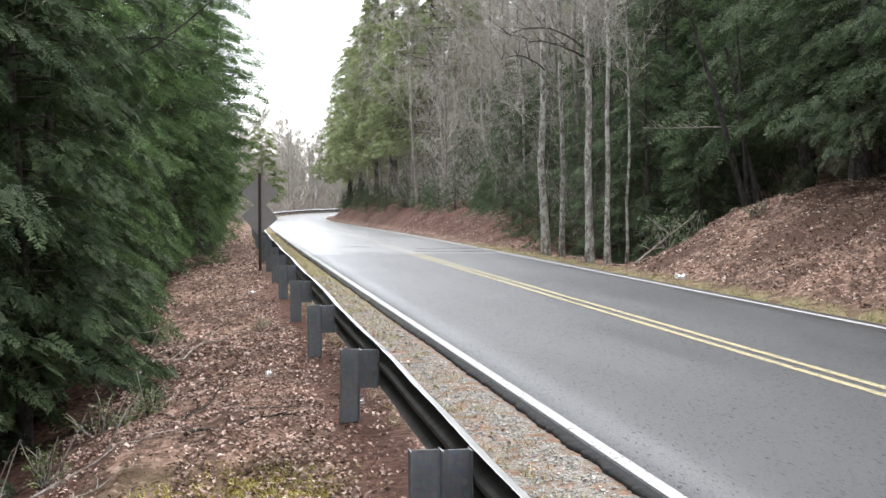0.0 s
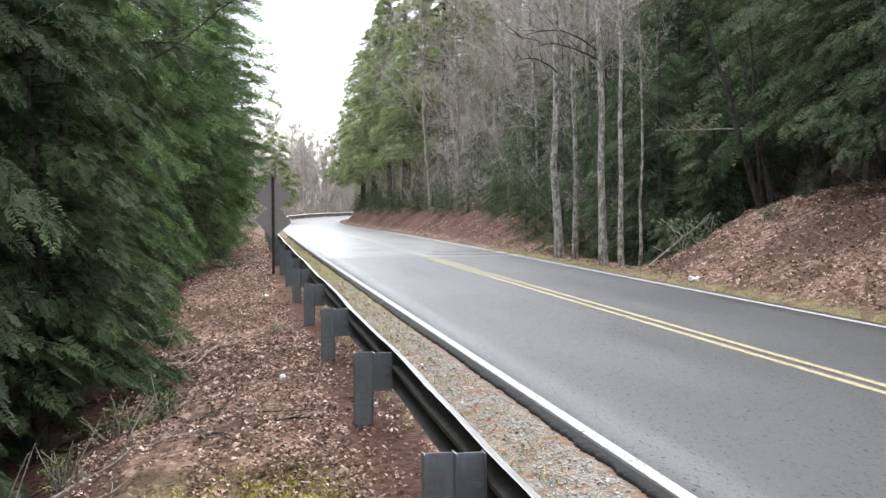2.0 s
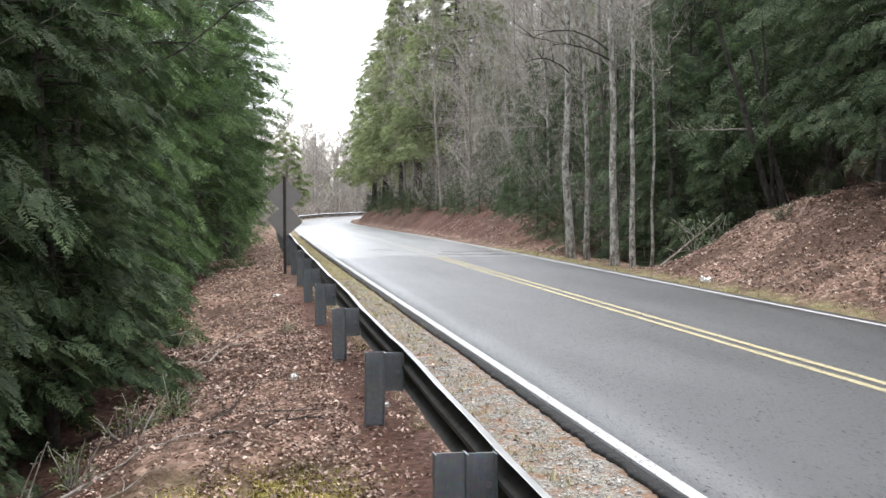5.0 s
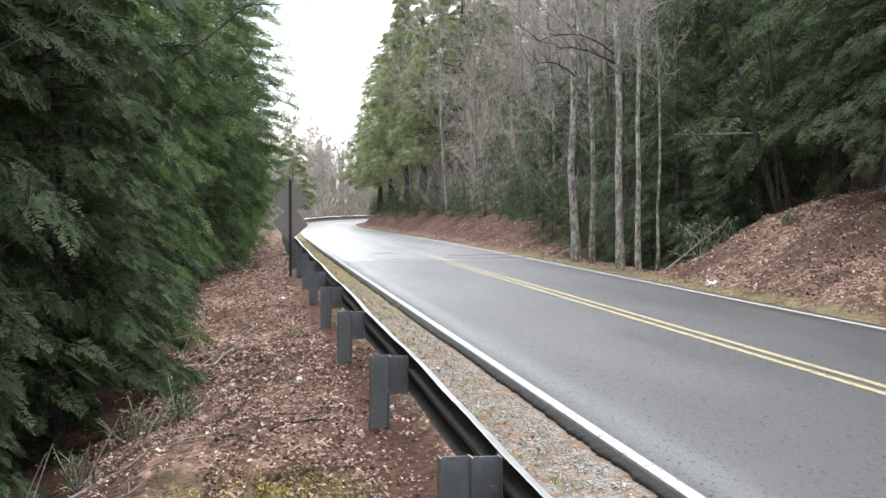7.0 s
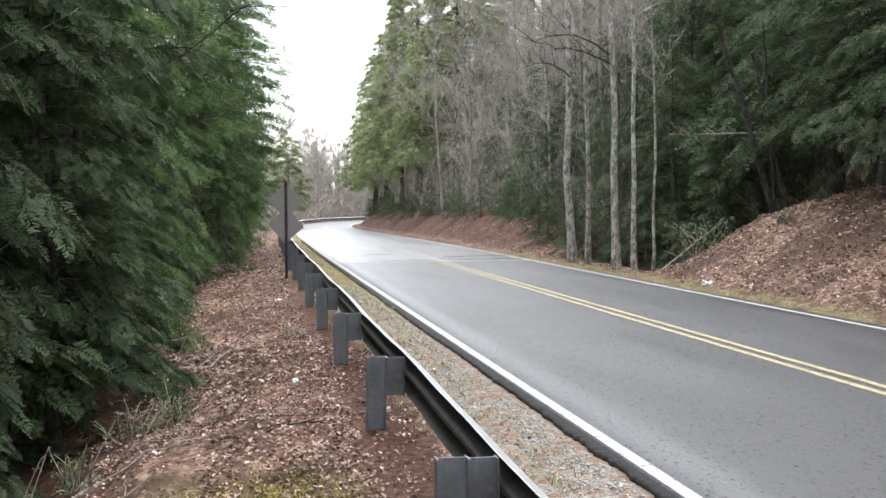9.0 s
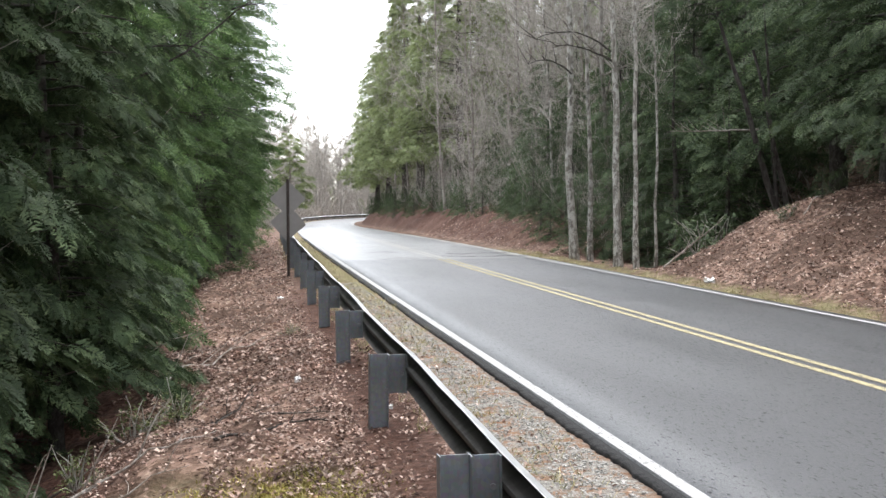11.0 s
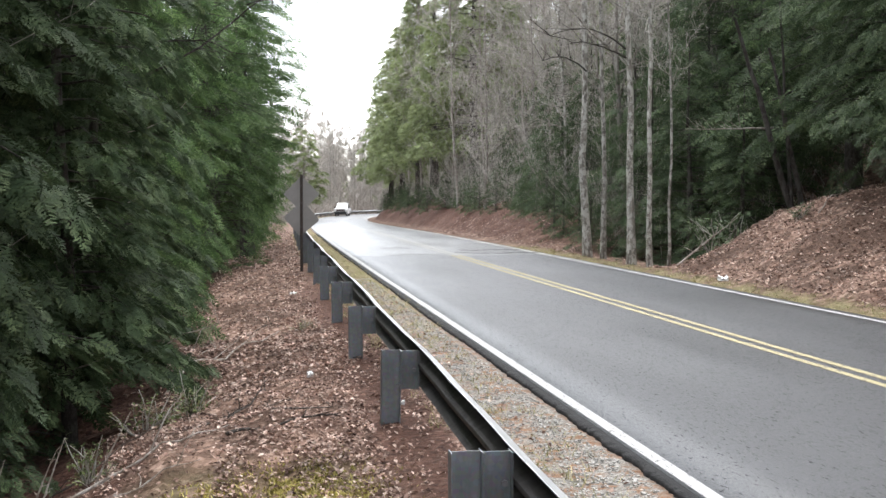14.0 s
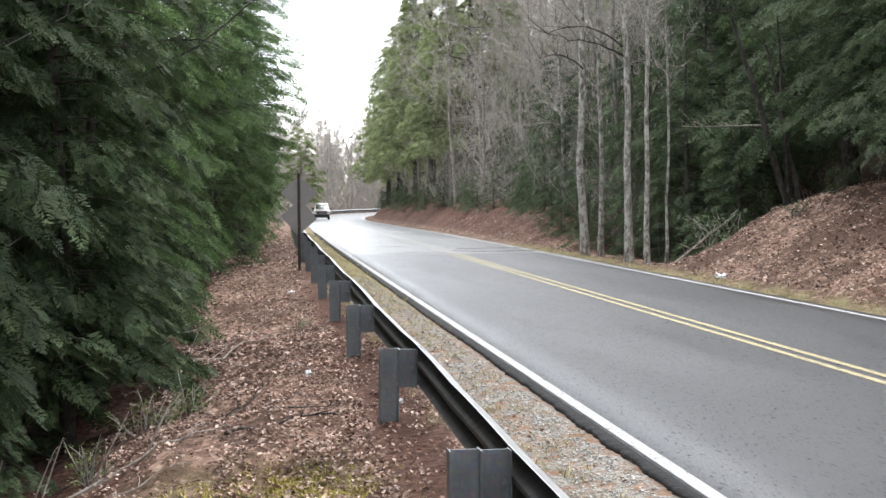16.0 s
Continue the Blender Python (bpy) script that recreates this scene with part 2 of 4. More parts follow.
def box(bm, lo, hi, bevel=0.0):
    r = bmesh.ops.create_cube(bm, size=1)
    c, d = (Vector(lo) + Vector(hi)) / 2, Vector(hi) - Vector(lo)
    for v in r["verts"]:
        v.co = Vector((v.co.x * d.x, v.co.y * d.y, v.co.z * d.z)) + c
    if bevel:
        es = list({e for v in r["verts"] for e in v.link_edges})
        bmesh.ops.bevel(bm, geom=es, offset=bevel, segments=2, affect="EDGES", profile=0.6)
    return bm


def outline(bm, pts, axis_a, axis_b, depth, origin):
    """Extrudes a flat outline pts (a, b) by the vector depth."""
    o, a, b, d = Vector(origin), Vector(axis_a), Vector(axis_b), Vector(depth)
    lo = [bm.verts.new(o + a * p + b * q) for p, q in pts]
    hi = [bm.verts.new(v.co + d) for v in lo]
    bm.faces.new(lo)
    bm.faces.new(hi[::-1])
    for i in range(len(lo)):
        j = (i + 1) % len(lo)
        bm.faces.new((lo[i], hi[i], hi[j], lo[j]))
    bmesh.ops.recalc_face_normals(bm, faces=bm.faces)
    return bm


class Tubes:
    """Collects tapered tubes as four-cornered faces."""

    def __init__(self):
        self.v, self.q, self.n = [], [], 0

    def add(self, pts, radii, sides=6):
        pts = np.asarray(pts, float)
        t = np.gradient(pts, axis=0)
        t /= np.linalg.norm(t, axis=1)[:, None] + 1e-9
        ref = np.where(np.abs(t[:, 2:3]) < 0.9, np.array([[0, 0, 1.0]]), np.array([[1.0, 0, 0]]))
        ref = np.repeat(ref[:1], len(pts), 0)
        a = np.cross(t, ref)
        a /= np.linalg.norm(a, axis=1)[:, None] + 1e-9
        b = np.cross(t, a)
        ang = np.arange(sides) * 2 * math.pi / sides
        r = np.asarray(radii, float)[:, None, None]
        ring = pts[:, None] + r * (np.cos(ang)[None, :, None] * a[:, None] + np.sin(ang)[None, :, None] * b[:, None])
        k, s = len(pts), sides
        i, j = np.meshgrid(np.arange(k - 1), np.arange(s), indexing="ij")
        q = np.stack([i * s + j, i * s + (j + 1) % s, (i + 1) * s + (j + 1) % s, (i + 1) * s + j], -1).reshape(-1, 4)
        self.v.append(ring.reshape(-1, 3))
        self.q.append(q + self.n)
        self.n += k * s

    def mesh(self, name, mat):
        return mesh_of(name, np.concatenate(self.v), np.concatenate(self.q), mat, True)


def blades_mesh(name, quads, mat):
    """Blades of three or four corners, each an island of its own."""
    quads = np.asarray(quads, np.float32)
    k = quads.shape[-2]
    quads = quads.reshape(-1, k, 3)
    return mesh_of(name, quads.reshape(-1, 3), np.arange(len(quads) * k), mat, False, k)


# ---- the road's line and the lie of the land ----
KNOTS = np.array([(5.5, -90), (5.5, -60), (5.5, -20), (5.5, 10), (5.5, 34), (5.7, 50), (6.15, 70), (6.85, 90), (7.9, 115), (9.5, 140),
                  (12, 158), (17, 174), (26, 188), (40, 199), (60, 206), (90, 210), (140, 213), (220, 214), (300, 214)], float)


def smooth_line(p, step=0.5):
    out = []
    for i in range(1, len(p) - 2):
        a, b, c, d = p[i - 1:i + 3]
        n = max(2, int(np.linalg.norm(c - b) / step))
        t = (np.arange(n) / n)[:, None]
        out.append(0.5 * (2 * b + (c - a) * t + (2 * a - 5 * b + 4 * c - d) * t ** 2 + (3 * b - a - 3 * c + d) * t ** 3))
    return np.concatenate(out)


MID = smooth_line(KNOTS)
WAY = np.gradient(MID, axis=0)
WAY /= np.linalg.norm(WAY, axis=1)[:, None]
SIDE = np.stack([WAY[:, 1], -WAY[:, 0]], 1)
ARC = np.concatenate([[0], np.cumsum(np.linalg.norm(np.diff(MID, axis=0), axis=1))])
ARC -= np.interp(0, MID[:200, 1], ARC[:200])
LEVEL = np.interp(np.hypot(MID[:, 0], np.maximum(MID[:, 1], 0)), [0, 40, 60, 90, 120, 140, 165, 190, 220, 400],
                  [0, 0, -.12, -.45, -.8, -.95, -.85, -.75, -.75, -.75])
LEVEL = np.convolve(np.pad(LEVEL, 15, "edge"), np.ones(31) / 31, "valid")


def on_road(s, u, z=0.0):
    """The point u metres right of the centre line, s metres along it."""
    return np.array([np.interp(s, ARC, MID[:, 0]) + np.interp(s, ARC, SIDE[:, 0]) * u,
                     np.interp(s, ARC, MID[:, 1]) + np.interp(s, ARC, SIDE[:, 1]) * u, np.interp(s, ARC, LEVEL) + z])


def heading(s):
    """Degrees by which the road's way is turned from +y, to the left."""
    return math.degrees(math.atan2(-np.interp(s, ARC, WAY[:, 0]), np.interp(s, ARC, WAY[:, 1])))


def road_place(x, y):
    """Along, across and level of the road nearest to each point."""
    x, y = np.atleast_1d(x).astype(float), np.atleast_1d(y).astype(float)
    s, u, z = np.empty(len(x)), np.empty(len(x)), np.empty(len(x))
    for a in range(0, len(x), 4000):
        px, py = x[a:a + 4000, None], y[a:a + 4000, None]
        k = np.argmin((px - MID[None, ::2, 0]) ** 2 + (py - MID[None, ::2, 1]) ** 2, 1) * 2
        dx, dy = px[:, 0] - MID[k, 0], py[:, 0] - MID[k, 1]
        ss = np.clip(dx * WAY[k, 0] + dy * WAY[k, 1], -1, 1)
        s[a:a + 4000], z[a:a + 4000] = ARC[k] + ss, np.interp(ARC[k] + ss, ARC, LEVEL)
        side = np.sign(dx * SIDE[k, 0] + dy * SIDE[k, 1])
        u[a:a + 4000] = side * np.sqrt(np.maximum(dx ** 2 + dy ** 2 - ss ** 2, 0))
    return s, u, z


def waves(x, y, size, seed):
    """Cheap smooth noise, about -1 to 1."""
    r = np.random.RandomState(seed)
    out = np.zeros_like(x, dtype=float)
    for _ in range(7):
        a, f, p = r.rand() * 6.283, (0.6 + r.rand() * 1.1) / size, r.rand() * 6.283
        out += np.sin((x * np.cos(a) + y * np.sin(a)) * f * 6.283 + p)
    return out / 3.5


def step(v, a, b):
    t = np.clip((v - a) / (b - a), 0, 1)
    return t * t * (3 - 2 * t)


def land(x, y):
    """Height of the ground, and how far it is gravel, grass, and bare clay with painted shade."""
    x, y = np.atleast_1d(x).astype(float), np.atleast_1d(y).astype(float)
    s, u, z = road_place(x, y)
    v, w = -u - 3.0, u - 2.95
    w = w + 0.12 * waves(x, y, 2.2, 5) * step(w, .4, 1.2) * (1 - .75 * step(s, 32, 42))
    left = np.interp(v, [0, .2, 1.2, 1.7, 3.2, 8, 20, 60, 900], [-.04, -.03, -.055, -.1, -.32, -2.0, -4.5, -8, -8])
    left_far = np.interp(v, [0, .2, 1.2, 1.7, 4, 20, 60, 900], [-.04, -.03, -.05, -.1, -.25, -.35, -.2, 3])
    c = step(s, 70, 130)
    left = left * (1 - c) + left_far * c
    near = np.interp(w, [0, .5, 1.0, 4.3, 12, 60, 900], [-.04, -.03, .03, 1.55, 3.0, 13, 30])
    gully = np.interp(w, [0, .9, 1.6, 4, 9, 25, 60, 900], [-.04, .0, -.15, -.5, 1.8, 8, 20, 40])
    far = np.interp(w, [0, .5, 1.1, 2.6, 8, 25, 60, 900], [-.04, -.03, .08, 1.5, 3.2, 9, 20, 40]) * (1 + .16 * waves(x, y, 7, 15)) * (.70 + .36 * step(s, 60, 110))
    a, b = step(s, 25.6 + 0.25 * np.clip(w, 0, 6), 28.0 + 0.4 * np.clip(w, 0, 6)), step(s, 35, 46)
    right = near * (1 - a) + a * (gully * (1 - b) + far * b)
    h = z + np.where(u < 0, left, right)
    off = np.maximum(v, w)
    rough = step(off, 1.3, 3.0)
    near_by = 1 - .9 * step(s, 45, 62)
    h = h + rough * (near_by * 0.06 * waves(x, y, 1.1, 1) + 0.13 * waves(x, y, 4, 2) * (1 - .7 * step(s, 32, 42)) + near_by * .03 * waves(x, y, .5, 9)) + 0.012 * near_by * step(off, .2, .6) * waves(x, y, 0.4, 3)
    h = h + step(w, .9, 1.5) * (1 - step(w, 5, 8)) * step(s, 35, 44) * (.11 * waves(x, y, 1.5, 41) + .07 * waves(x, y, .8, 42))
    h = h + step(off, 12, 60) * 1.2 * waves(x, y, 35, 4)
    n1, n2 = waves(x, y, 0.55, 7), waves(x, y, 1.7, 8)
    gravel = step(v, .1, .2) * (1 - step(v + 0.10 * n1, .92, 1.08)) * (1 - 0.85 * step(s + 2 * n2, 17, 26))
    grass = step(v, .03, .2) * (1 - step(v + .15 * n1, 1.0, 1.25)) * step(s + 2 * n2, 14, 24) * np.clip(.62 + .55 * n1, 0, 1) + .7 * step(w, .05, .2) * (1 - step(w + .35 * n1, .35, .9)) * (1 - .93 * step(s, 36, 46))
    # third term: the hollow's shade under the left hemlocks, put into the colour
    clay_and_shade = step(w, 1.0, 1.3) * step(s, 36, 48) * (0.85 + 0.15 * n2) + step(v, .95, 1.2) * (1 - step(v + 0.25 * n1, 1.65, 2.1)) * (1 - step(s, 20, 30)) * 0.9 + step(v + .3 * n1, 3.35, 3.8) * step(s, 6.6, 7.6) * (1 - step(s, 32, 40)) * .9
    grass = grass + np.exp(-(((x - .28) / .42) ** 2 + ((y - 7.5) / .5) ** 2) * 1.5) * (.75 + .5 * n1)
    grass = grass + .6 * np.exp(-(((x + .55) / .55) ** 2 + ((y - 7.6) / .7) ** 2) * 1.5) * (.75 + .5 * n1)
    return h, np.clip(gravel, 0, 1), np.clip(grass, 0, 1), np.clip(clay_and_shade, 0, 1)


def height(x, y):
    return float(land(x, y)[0][0])


def grid_axis(*runs):
    out = []
    for a, b, d in runs:
        out.append(np.arange(a, b, d))
    return np.concatenate(out + [[runs[-1][1]]])


def build_ground():
    xs = grid_axis((-900, -120, 60), (-120, -24, 8), (-24, -4, 1), (-4, 3.2, .14), (3.2, 8.2, .5), (8.2, 15, .18), (15, 40, .8), (40, 130, 5), (130, 1000, 60))
    ys = grid_axis((-500, -80, 60), (-80, -4, 5), (-4, 4, .5), (4, 30, .16), (30, 75, .25), (75, 130, .5), (130, 230, 2), (230, 330, 8), (330, 1500, 90))
    gx, gy = np.meshgrid(xs, ys, indexing="ij")
    h, gravel, grass, clay_and_shade = land(gx.ravel(), gy.ravel())
    nx, ny = len(xs), len(ys)
    i, j = np.meshgrid(np.arange(nx - 1), np.arange(ny - 1), indexing="ij")
    q = np.stack([i * ny + j, (i + 1) * ny + j, (i + 1) * ny + j + 1, i * ny + j + 1], -1).reshape(-1, 4)
    me = mesh_of("ground", np.stack([gx.ravel(), gy.ravel(), h], 1), q, MAT["ground"], True)
    for name, val in (("gravel", gravel), ("grass", grass), ("clay_and_shade", clay_and_shade)):
        me.attributes.new(name, "FLOAT", "POINT").data.foreach_set("value", val.astype(np.float32))
    tagged(new("ground", me), "leaf-covered forest ground with gravel shoulder and clay banks", "ground", kind="structure")


def ribbon(name, s0, s1, u0, u1, z, mat, step_s=0.5, ragged=0.0, thick=0.0, crown=True, seed=1, joint=None, drift=0.0):
    """A strip of the road's surface between two offsets; thick: its edges reach down by that much."""
    n = max(2, int((s1 - s0) / step_s))
    s = np.linspace(s0, s1, n)
    us = np.linspace(u0, u1, max(2, int((u1 - u0) / 0.6) + 1))
    r = np.random.RandomState(seed)
    wob = (np.convolve(r.rand(n + 40) - 0.5, np.ones(41) / 12, "valid") + np.convolve(r.rand(n + 4) - 0.5, np.ones(5) / 5, "valid") + .5 * (r.rand(n) - .5)) * ragged
    rows = []
    for u in us:
        uu = u + (wob if u == us[0] else 0) + (drift * np.clip((s - 6) / 24, 0, 1) if u < -2.5 else 0)
        ss = s + (joint * np.sin(u * 2.1 + 1) * (s == s[0]) if joint else 0)
        zz = z + (0.008 * (1 - (np.minimum(np.abs(uu), 3.2) / 3.2) ** 2) if crown else 0)
        rows.append(np.stack(on_road(ss, uu, zz), 1))
    if thick:
        rows.insert(0, rows[0] + [0, 0, -thick])
        rows.append(rows[-1] + [0, 0, -thick])
    v = np.stack(rows, 0)
    k = len(rows)
    i, j = np.meshgrid(np.arange(k - 1), np.arange(n - 1), indexing="ij")
    q = np.stack([i * n + j, (i + 1) * n + j, (i + 1) * n + j + 1, i * n + j + 1], -1).reshape(-1, 4)
    return mesh_of(name, v.reshape(-1, 3), q, mat, True)


def build_road():
    JOINT = 34.0
    road = thing("road", "two-lane asphalt road, dark near and pale damp beyond a joint", "road", kind="structure")
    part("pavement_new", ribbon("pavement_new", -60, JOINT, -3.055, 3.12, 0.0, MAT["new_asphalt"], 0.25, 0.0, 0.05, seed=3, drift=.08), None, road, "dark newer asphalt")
    part("pavement_edge", ribbon("pavement_edge", -20, 60, -3.155, -3.05, -0.004, MAT["edge_asphalt"], 0.03, 0.045, 0.04, seed=4, drift=.08), None, road, "crumbled black asphalt edge")
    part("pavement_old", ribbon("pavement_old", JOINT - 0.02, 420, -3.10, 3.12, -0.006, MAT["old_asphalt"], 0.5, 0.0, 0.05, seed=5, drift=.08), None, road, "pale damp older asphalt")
    part("edge_line", ribbon("edge_line", -60, 420, -3.035, -2.935, 0.004, MAT["white_paint"], 0.5, drift=.08), None, road, "white painted edge line")
    part("edge_line", ribbon("edge_line", -60, JOINT, 2.83, 2.95, 0.004, MAT["white_paint"], 0.5), None, road, "white painted edge line")
    part("edge_line", ribbon("edge_line", JOINT + .3, 420, 2.83, 2.95, 0.002, MAT["worn_white"], 0.5), None, road, "worn white edge line")
    for u in (0.02, 0.24):
        part("centre_line", ribbon("centre_line", -60, JOINT, u - .05, u + .05, 0.004, MAT["yellow_paint"], 0.5), None, road, "yellow painted centre line")
        part("centre_line", ribbon("centre_line", JOINT + .3, 420, u - .055, u + .055, 0.002, MAT["worn_yellow"], 0.5), None, road, "worn pale centre line")
    r = np.random.RandomState(8)
    for s, u0, u1, wid in ((34.5, -1.9, 0.1, .05), (35.6, 0.4, 3.0, .10), (37.5, 0.8, 3.1, .12), (39.6, -1.6, -.6, .08)):
        n = 24
        u = np.linspace(u0, u1, n)
        ss = s + np.cumsum(r.randn(n)) * 0.10
        w = wid * (0.5 + r.rand(n)) * 1.5
        zz = 0.003 + 0.008 * (1 - (np.abs(u) / 3.2) ** 2)
        a, b = np.stack(on_road(ss - w, u, zz), 1), np.stack(on_road(ss + w, u, zz), 1)
        i = np.arange(n - 1)
        q = np.stack([i, i + 1, i + 1 + n, i + n], 1)
        part("crack_seal", mesh_of("crack_seal", np.concatenate([a, b]), q, MAT["tar"]), None, road, "black tar crack filling")


# ---- guardrail and sign ----
POST_GAP = 3.74
POST_FIRST = 5.38


def rail_shift(s):
    """The rail draws nearer to the road as it goes on."""
    return np.interp(s, [-5, 5, 16, 28, 46, 80, 240], [-.07, -.03, .10, .22, .38, .42, .42])


def i_section(name, d, wdt, h, mat):
    """A steel I-section of depth d along x and flange width along y, its foot at z = 0."""
    t, f, a, b = 0.0045, 0.0055, d / 2, wdt / 2
    pts = [(-a, -b), (-a + f, -b), (-a + f, -t), (a - f, -t), (a - f, -b), (a, -b), (a, b), (a - f, b), (a - f, t), (-a + f, t), (-a + f, b), (-a, b)]
    bm = bmesh.new()
    outline(bm, pts, (1, 0, 0), (0, 1, 0), (0, 0, h), (0, 0, 0))
    me = bpy.data.meshes.new(name)
    bm.to_mesh(me)
    bm.free()
    me.materials.append(mat)
    return me


def build_guardrail():
    rail = thing("guardrail", "weathered galvanised W-beam guardrail on steel posts", "guardrail")
    post_me = i_section("post", 0.150, 0.10, 1.1, MAT["steel"])
    block_me = i_section("blockout", 0.140, 0.10, 0.30, MAT["steel"])
    bm = bmesh.new()
    bmesh.ops.create_cone(bm, cap_ends=True, segments=6, radius1=.016, radius2=.016, depth=.02, matrix=Matrix.Rotation(radians(90), 4, "X"))
    bolt_me = bpy.data.meshes.new("bolt")
    bm.to_mesh(bolt_me)
    bm.free()
    bolt_me.materials.append(MAT["bolt"])
    r = random.Random(4)
    n = 62
    for i in range(-2, n):
        s = POST_FIRST + i * POST_GAP
        tilt = (r.uniform(-1.2, 1.2), r.uniform(-1, 1))
        p = on_road(s, -4.525 + rail_shift(s), -0.60)
        m = pose(*p, tilt[0], tilt[1], heading(s))
        post = part("post", post_me, None, rail, "", m)
        block = part("blockout", block_me, None, rail, "steel spacer block", m @ pose(.147, 0, .795))
        if i < 12:
            part("bolt", bolt_me, None, block, "bolt head", pose(.035, -.015, .15))
            part("bolt", bolt_me, None, post, "bolt head", pose(.055, -.052, .83))
    # the beam's cross-section: across, up
    prof = [(0.0, .215), (.012, .222), (.03, .235), (.078, .262), (.083, .275), (.083, .29), (.078, .302), (.03, .335), (.004, .35), (0, .365),
            (.004, .38), (.03, .395), (.078, .428), (.083, .44), (.083, .455), (.078, .468), (.03, .495), (.012, .51), (-.004, .517)]
    for i in range(-1, n - 2, 2):
        s0, s1 = POST_FIRST + i * POST_GAP - 0.1, POST_FIRST + (i + 2) * POST_GAP + 0.12
        ss = np.linspace(s0, s1, 9)
        dip = 0.012 * np.sin(ss * 0.9) + 0.006 * np.sin(ss * 2.3)
        rows = []
        for shell in (0, 1):
            for a, b in (prof if shell == 0 else prof[::-1]):
                lap = 0.0035 * (ss - s0 < .4)
                uu = -4.305 + rail_shift(ss) + a + (0.0035 if shell == 0 else 0) + lap
                rows.append(np.stack(on_road(ss, uu, b + dip), 1))
        v = np.stack(rows, 0)
        k, m_ = len(rows), len(ss)
        ii, jj = np.meshgrid(np.arange(k), np.arange(m_ - 1), indexing="ij")
        q = np.stack([ii * m_ + jj, ((ii + 1) % k) * m_ + jj, ((ii + 1) % k) * m_ + jj + 1, ii * m_ + jj + 1], -1).reshape(-1, 4)
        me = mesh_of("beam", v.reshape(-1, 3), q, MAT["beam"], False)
        # uppermost faces get the painted highlight, the others the dark steel
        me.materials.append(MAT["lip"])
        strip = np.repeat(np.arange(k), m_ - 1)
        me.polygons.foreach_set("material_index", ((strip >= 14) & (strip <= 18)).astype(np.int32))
        part("beam", me, None, rail, "corrugated steel beam with a sky highlight painted on its lip")


def build_sign():
    x, y = 0.99, 28.3
    base = height(x, y)
    sign = thing("road_sign", "back of a grey metal warning sign with two diamond plates", "road sign", pose(x, y, base, 0, 0, -4))
    bm = bmesh.new()
    outline(bm, [(-.035, 0), (-.022, -.004), (-.018, -.030), (.018, -.030), (.022, -.004), (.035, 0), (.035, .004), (-.035, .004)], (1, 0, 0), (0, 1, 0), (0, 0, 2.50), (0, 0, -.2))
    part("post", bm, MAT["sign_post"], sign, "brown steel U-channel post")
    for z, roll, turn in ((1.76, 0, 0), (1.18, 5, 8)):
        h, c = 0.305, 0.045
        pts = []
        for k in range(4):
            ca, sa = math.cos(k * math.pi / 2), math.sin(k * math.pi / 2)
            for j in range(5):
                t = j / 4 * math.pi / 2
                px, py = h - c + c * math.cos(t), h - c + c * math.sin(t)
                pts.append((px * ca - py * sa, px * sa + py * ca))
        bm = bmesh.new()
        outline(bm, pts, (1, 0, 0), (0, 0, 1), (0, .004, 0), (0, 0, 0))
        plate = part("plate", bm, MAT["sign_back"], sign, "diamond plate seen from its dull grey back", pose(0, .006, z - base, 0, 45 + roll, turn))
        for d in (-.2, .2):
            bm = bmesh.new()
            bmesh.ops.create_cone(bm, cap_ends=True, segments=6, radius1=.011, radius2=.011, depth=.012, matrix=Matrix.Rotation(radians(90), 4, "X"))
            part("bolt", bm, MAT["bolt"], plate, "bolt head", pose(-d * .7, -.04, d * .7))

# ---- trees ----


def unit(v):
    return v / (np.linalg.norm(v, axis=-1, keepdims=True) + 1e-9)


def spray_fine(r, pairs=8, sub=3, wide=1.0):
    """A flat feathery spray, 1 long, along x: side twigs of narrow blades."""
    out = []

    def blade(p, d, ln, wd):
        side = np.array([-d[1], d[0], 0]) * wd
        lift = np.array([0, 0, (r.rand() - .7) * 0.12 * ln])
        out.append([p + side, p + d * ln + lift, p - side])

    for k in range(pairs):
        x = 0.05 + 0.9 * k / pairs
        for sgn in (-1, 1):
            ln = (0.42 * (1 - 0.75 * k / pairs)) * (0.7 + 0.5 * r.rand())
            a = sgn * (0.75 + 0.3 * r.rand())
            d = np.array([math.cos(a), math.sin(a), 0])
            p = np.array([x, 0, -0.10 * x * x])
            for j in range(sub):
                q = p + d * ln * (0.15 + 0.8 * j / sub)
                b = a + (r.rand() - .5) * 1.4
                blade(q, np.array([math.cos(b), math.sin(b), 0]), ln * 0.55 * (0.8 + .4 * r.rand()), (0.022 + .01 * r.rand()) * wide)
    blade(np.array([.8, 0, -.07]), np.array([1., 0, 0]), .22, .025)
    return np.array(out)


def spray_coarse(r, n=13):
    out = []
    for k in range(n):
        a = (k / (n - 1) - .5) * 2.3 + (r.rand() - .5) * .3
        x = 0.35 * (1 - abs(k / (n - 1) - .5) * 2) * r.rand()
        d = np.array([math.cos(a), math.sin(a), (r.rand() - .75) * .35])
        ln = (0.55 + .4 * r.rand()) * (1 - .25 * abs(a))
        s = np.array([-d[1], d[0], (r.rand() - .5) * .5]) * (.026 + .016 * r.rand())
        p = np.array([x, 0, 0])
        out.append([p + s, p + d * ln, p - s])
    return np.array(out)


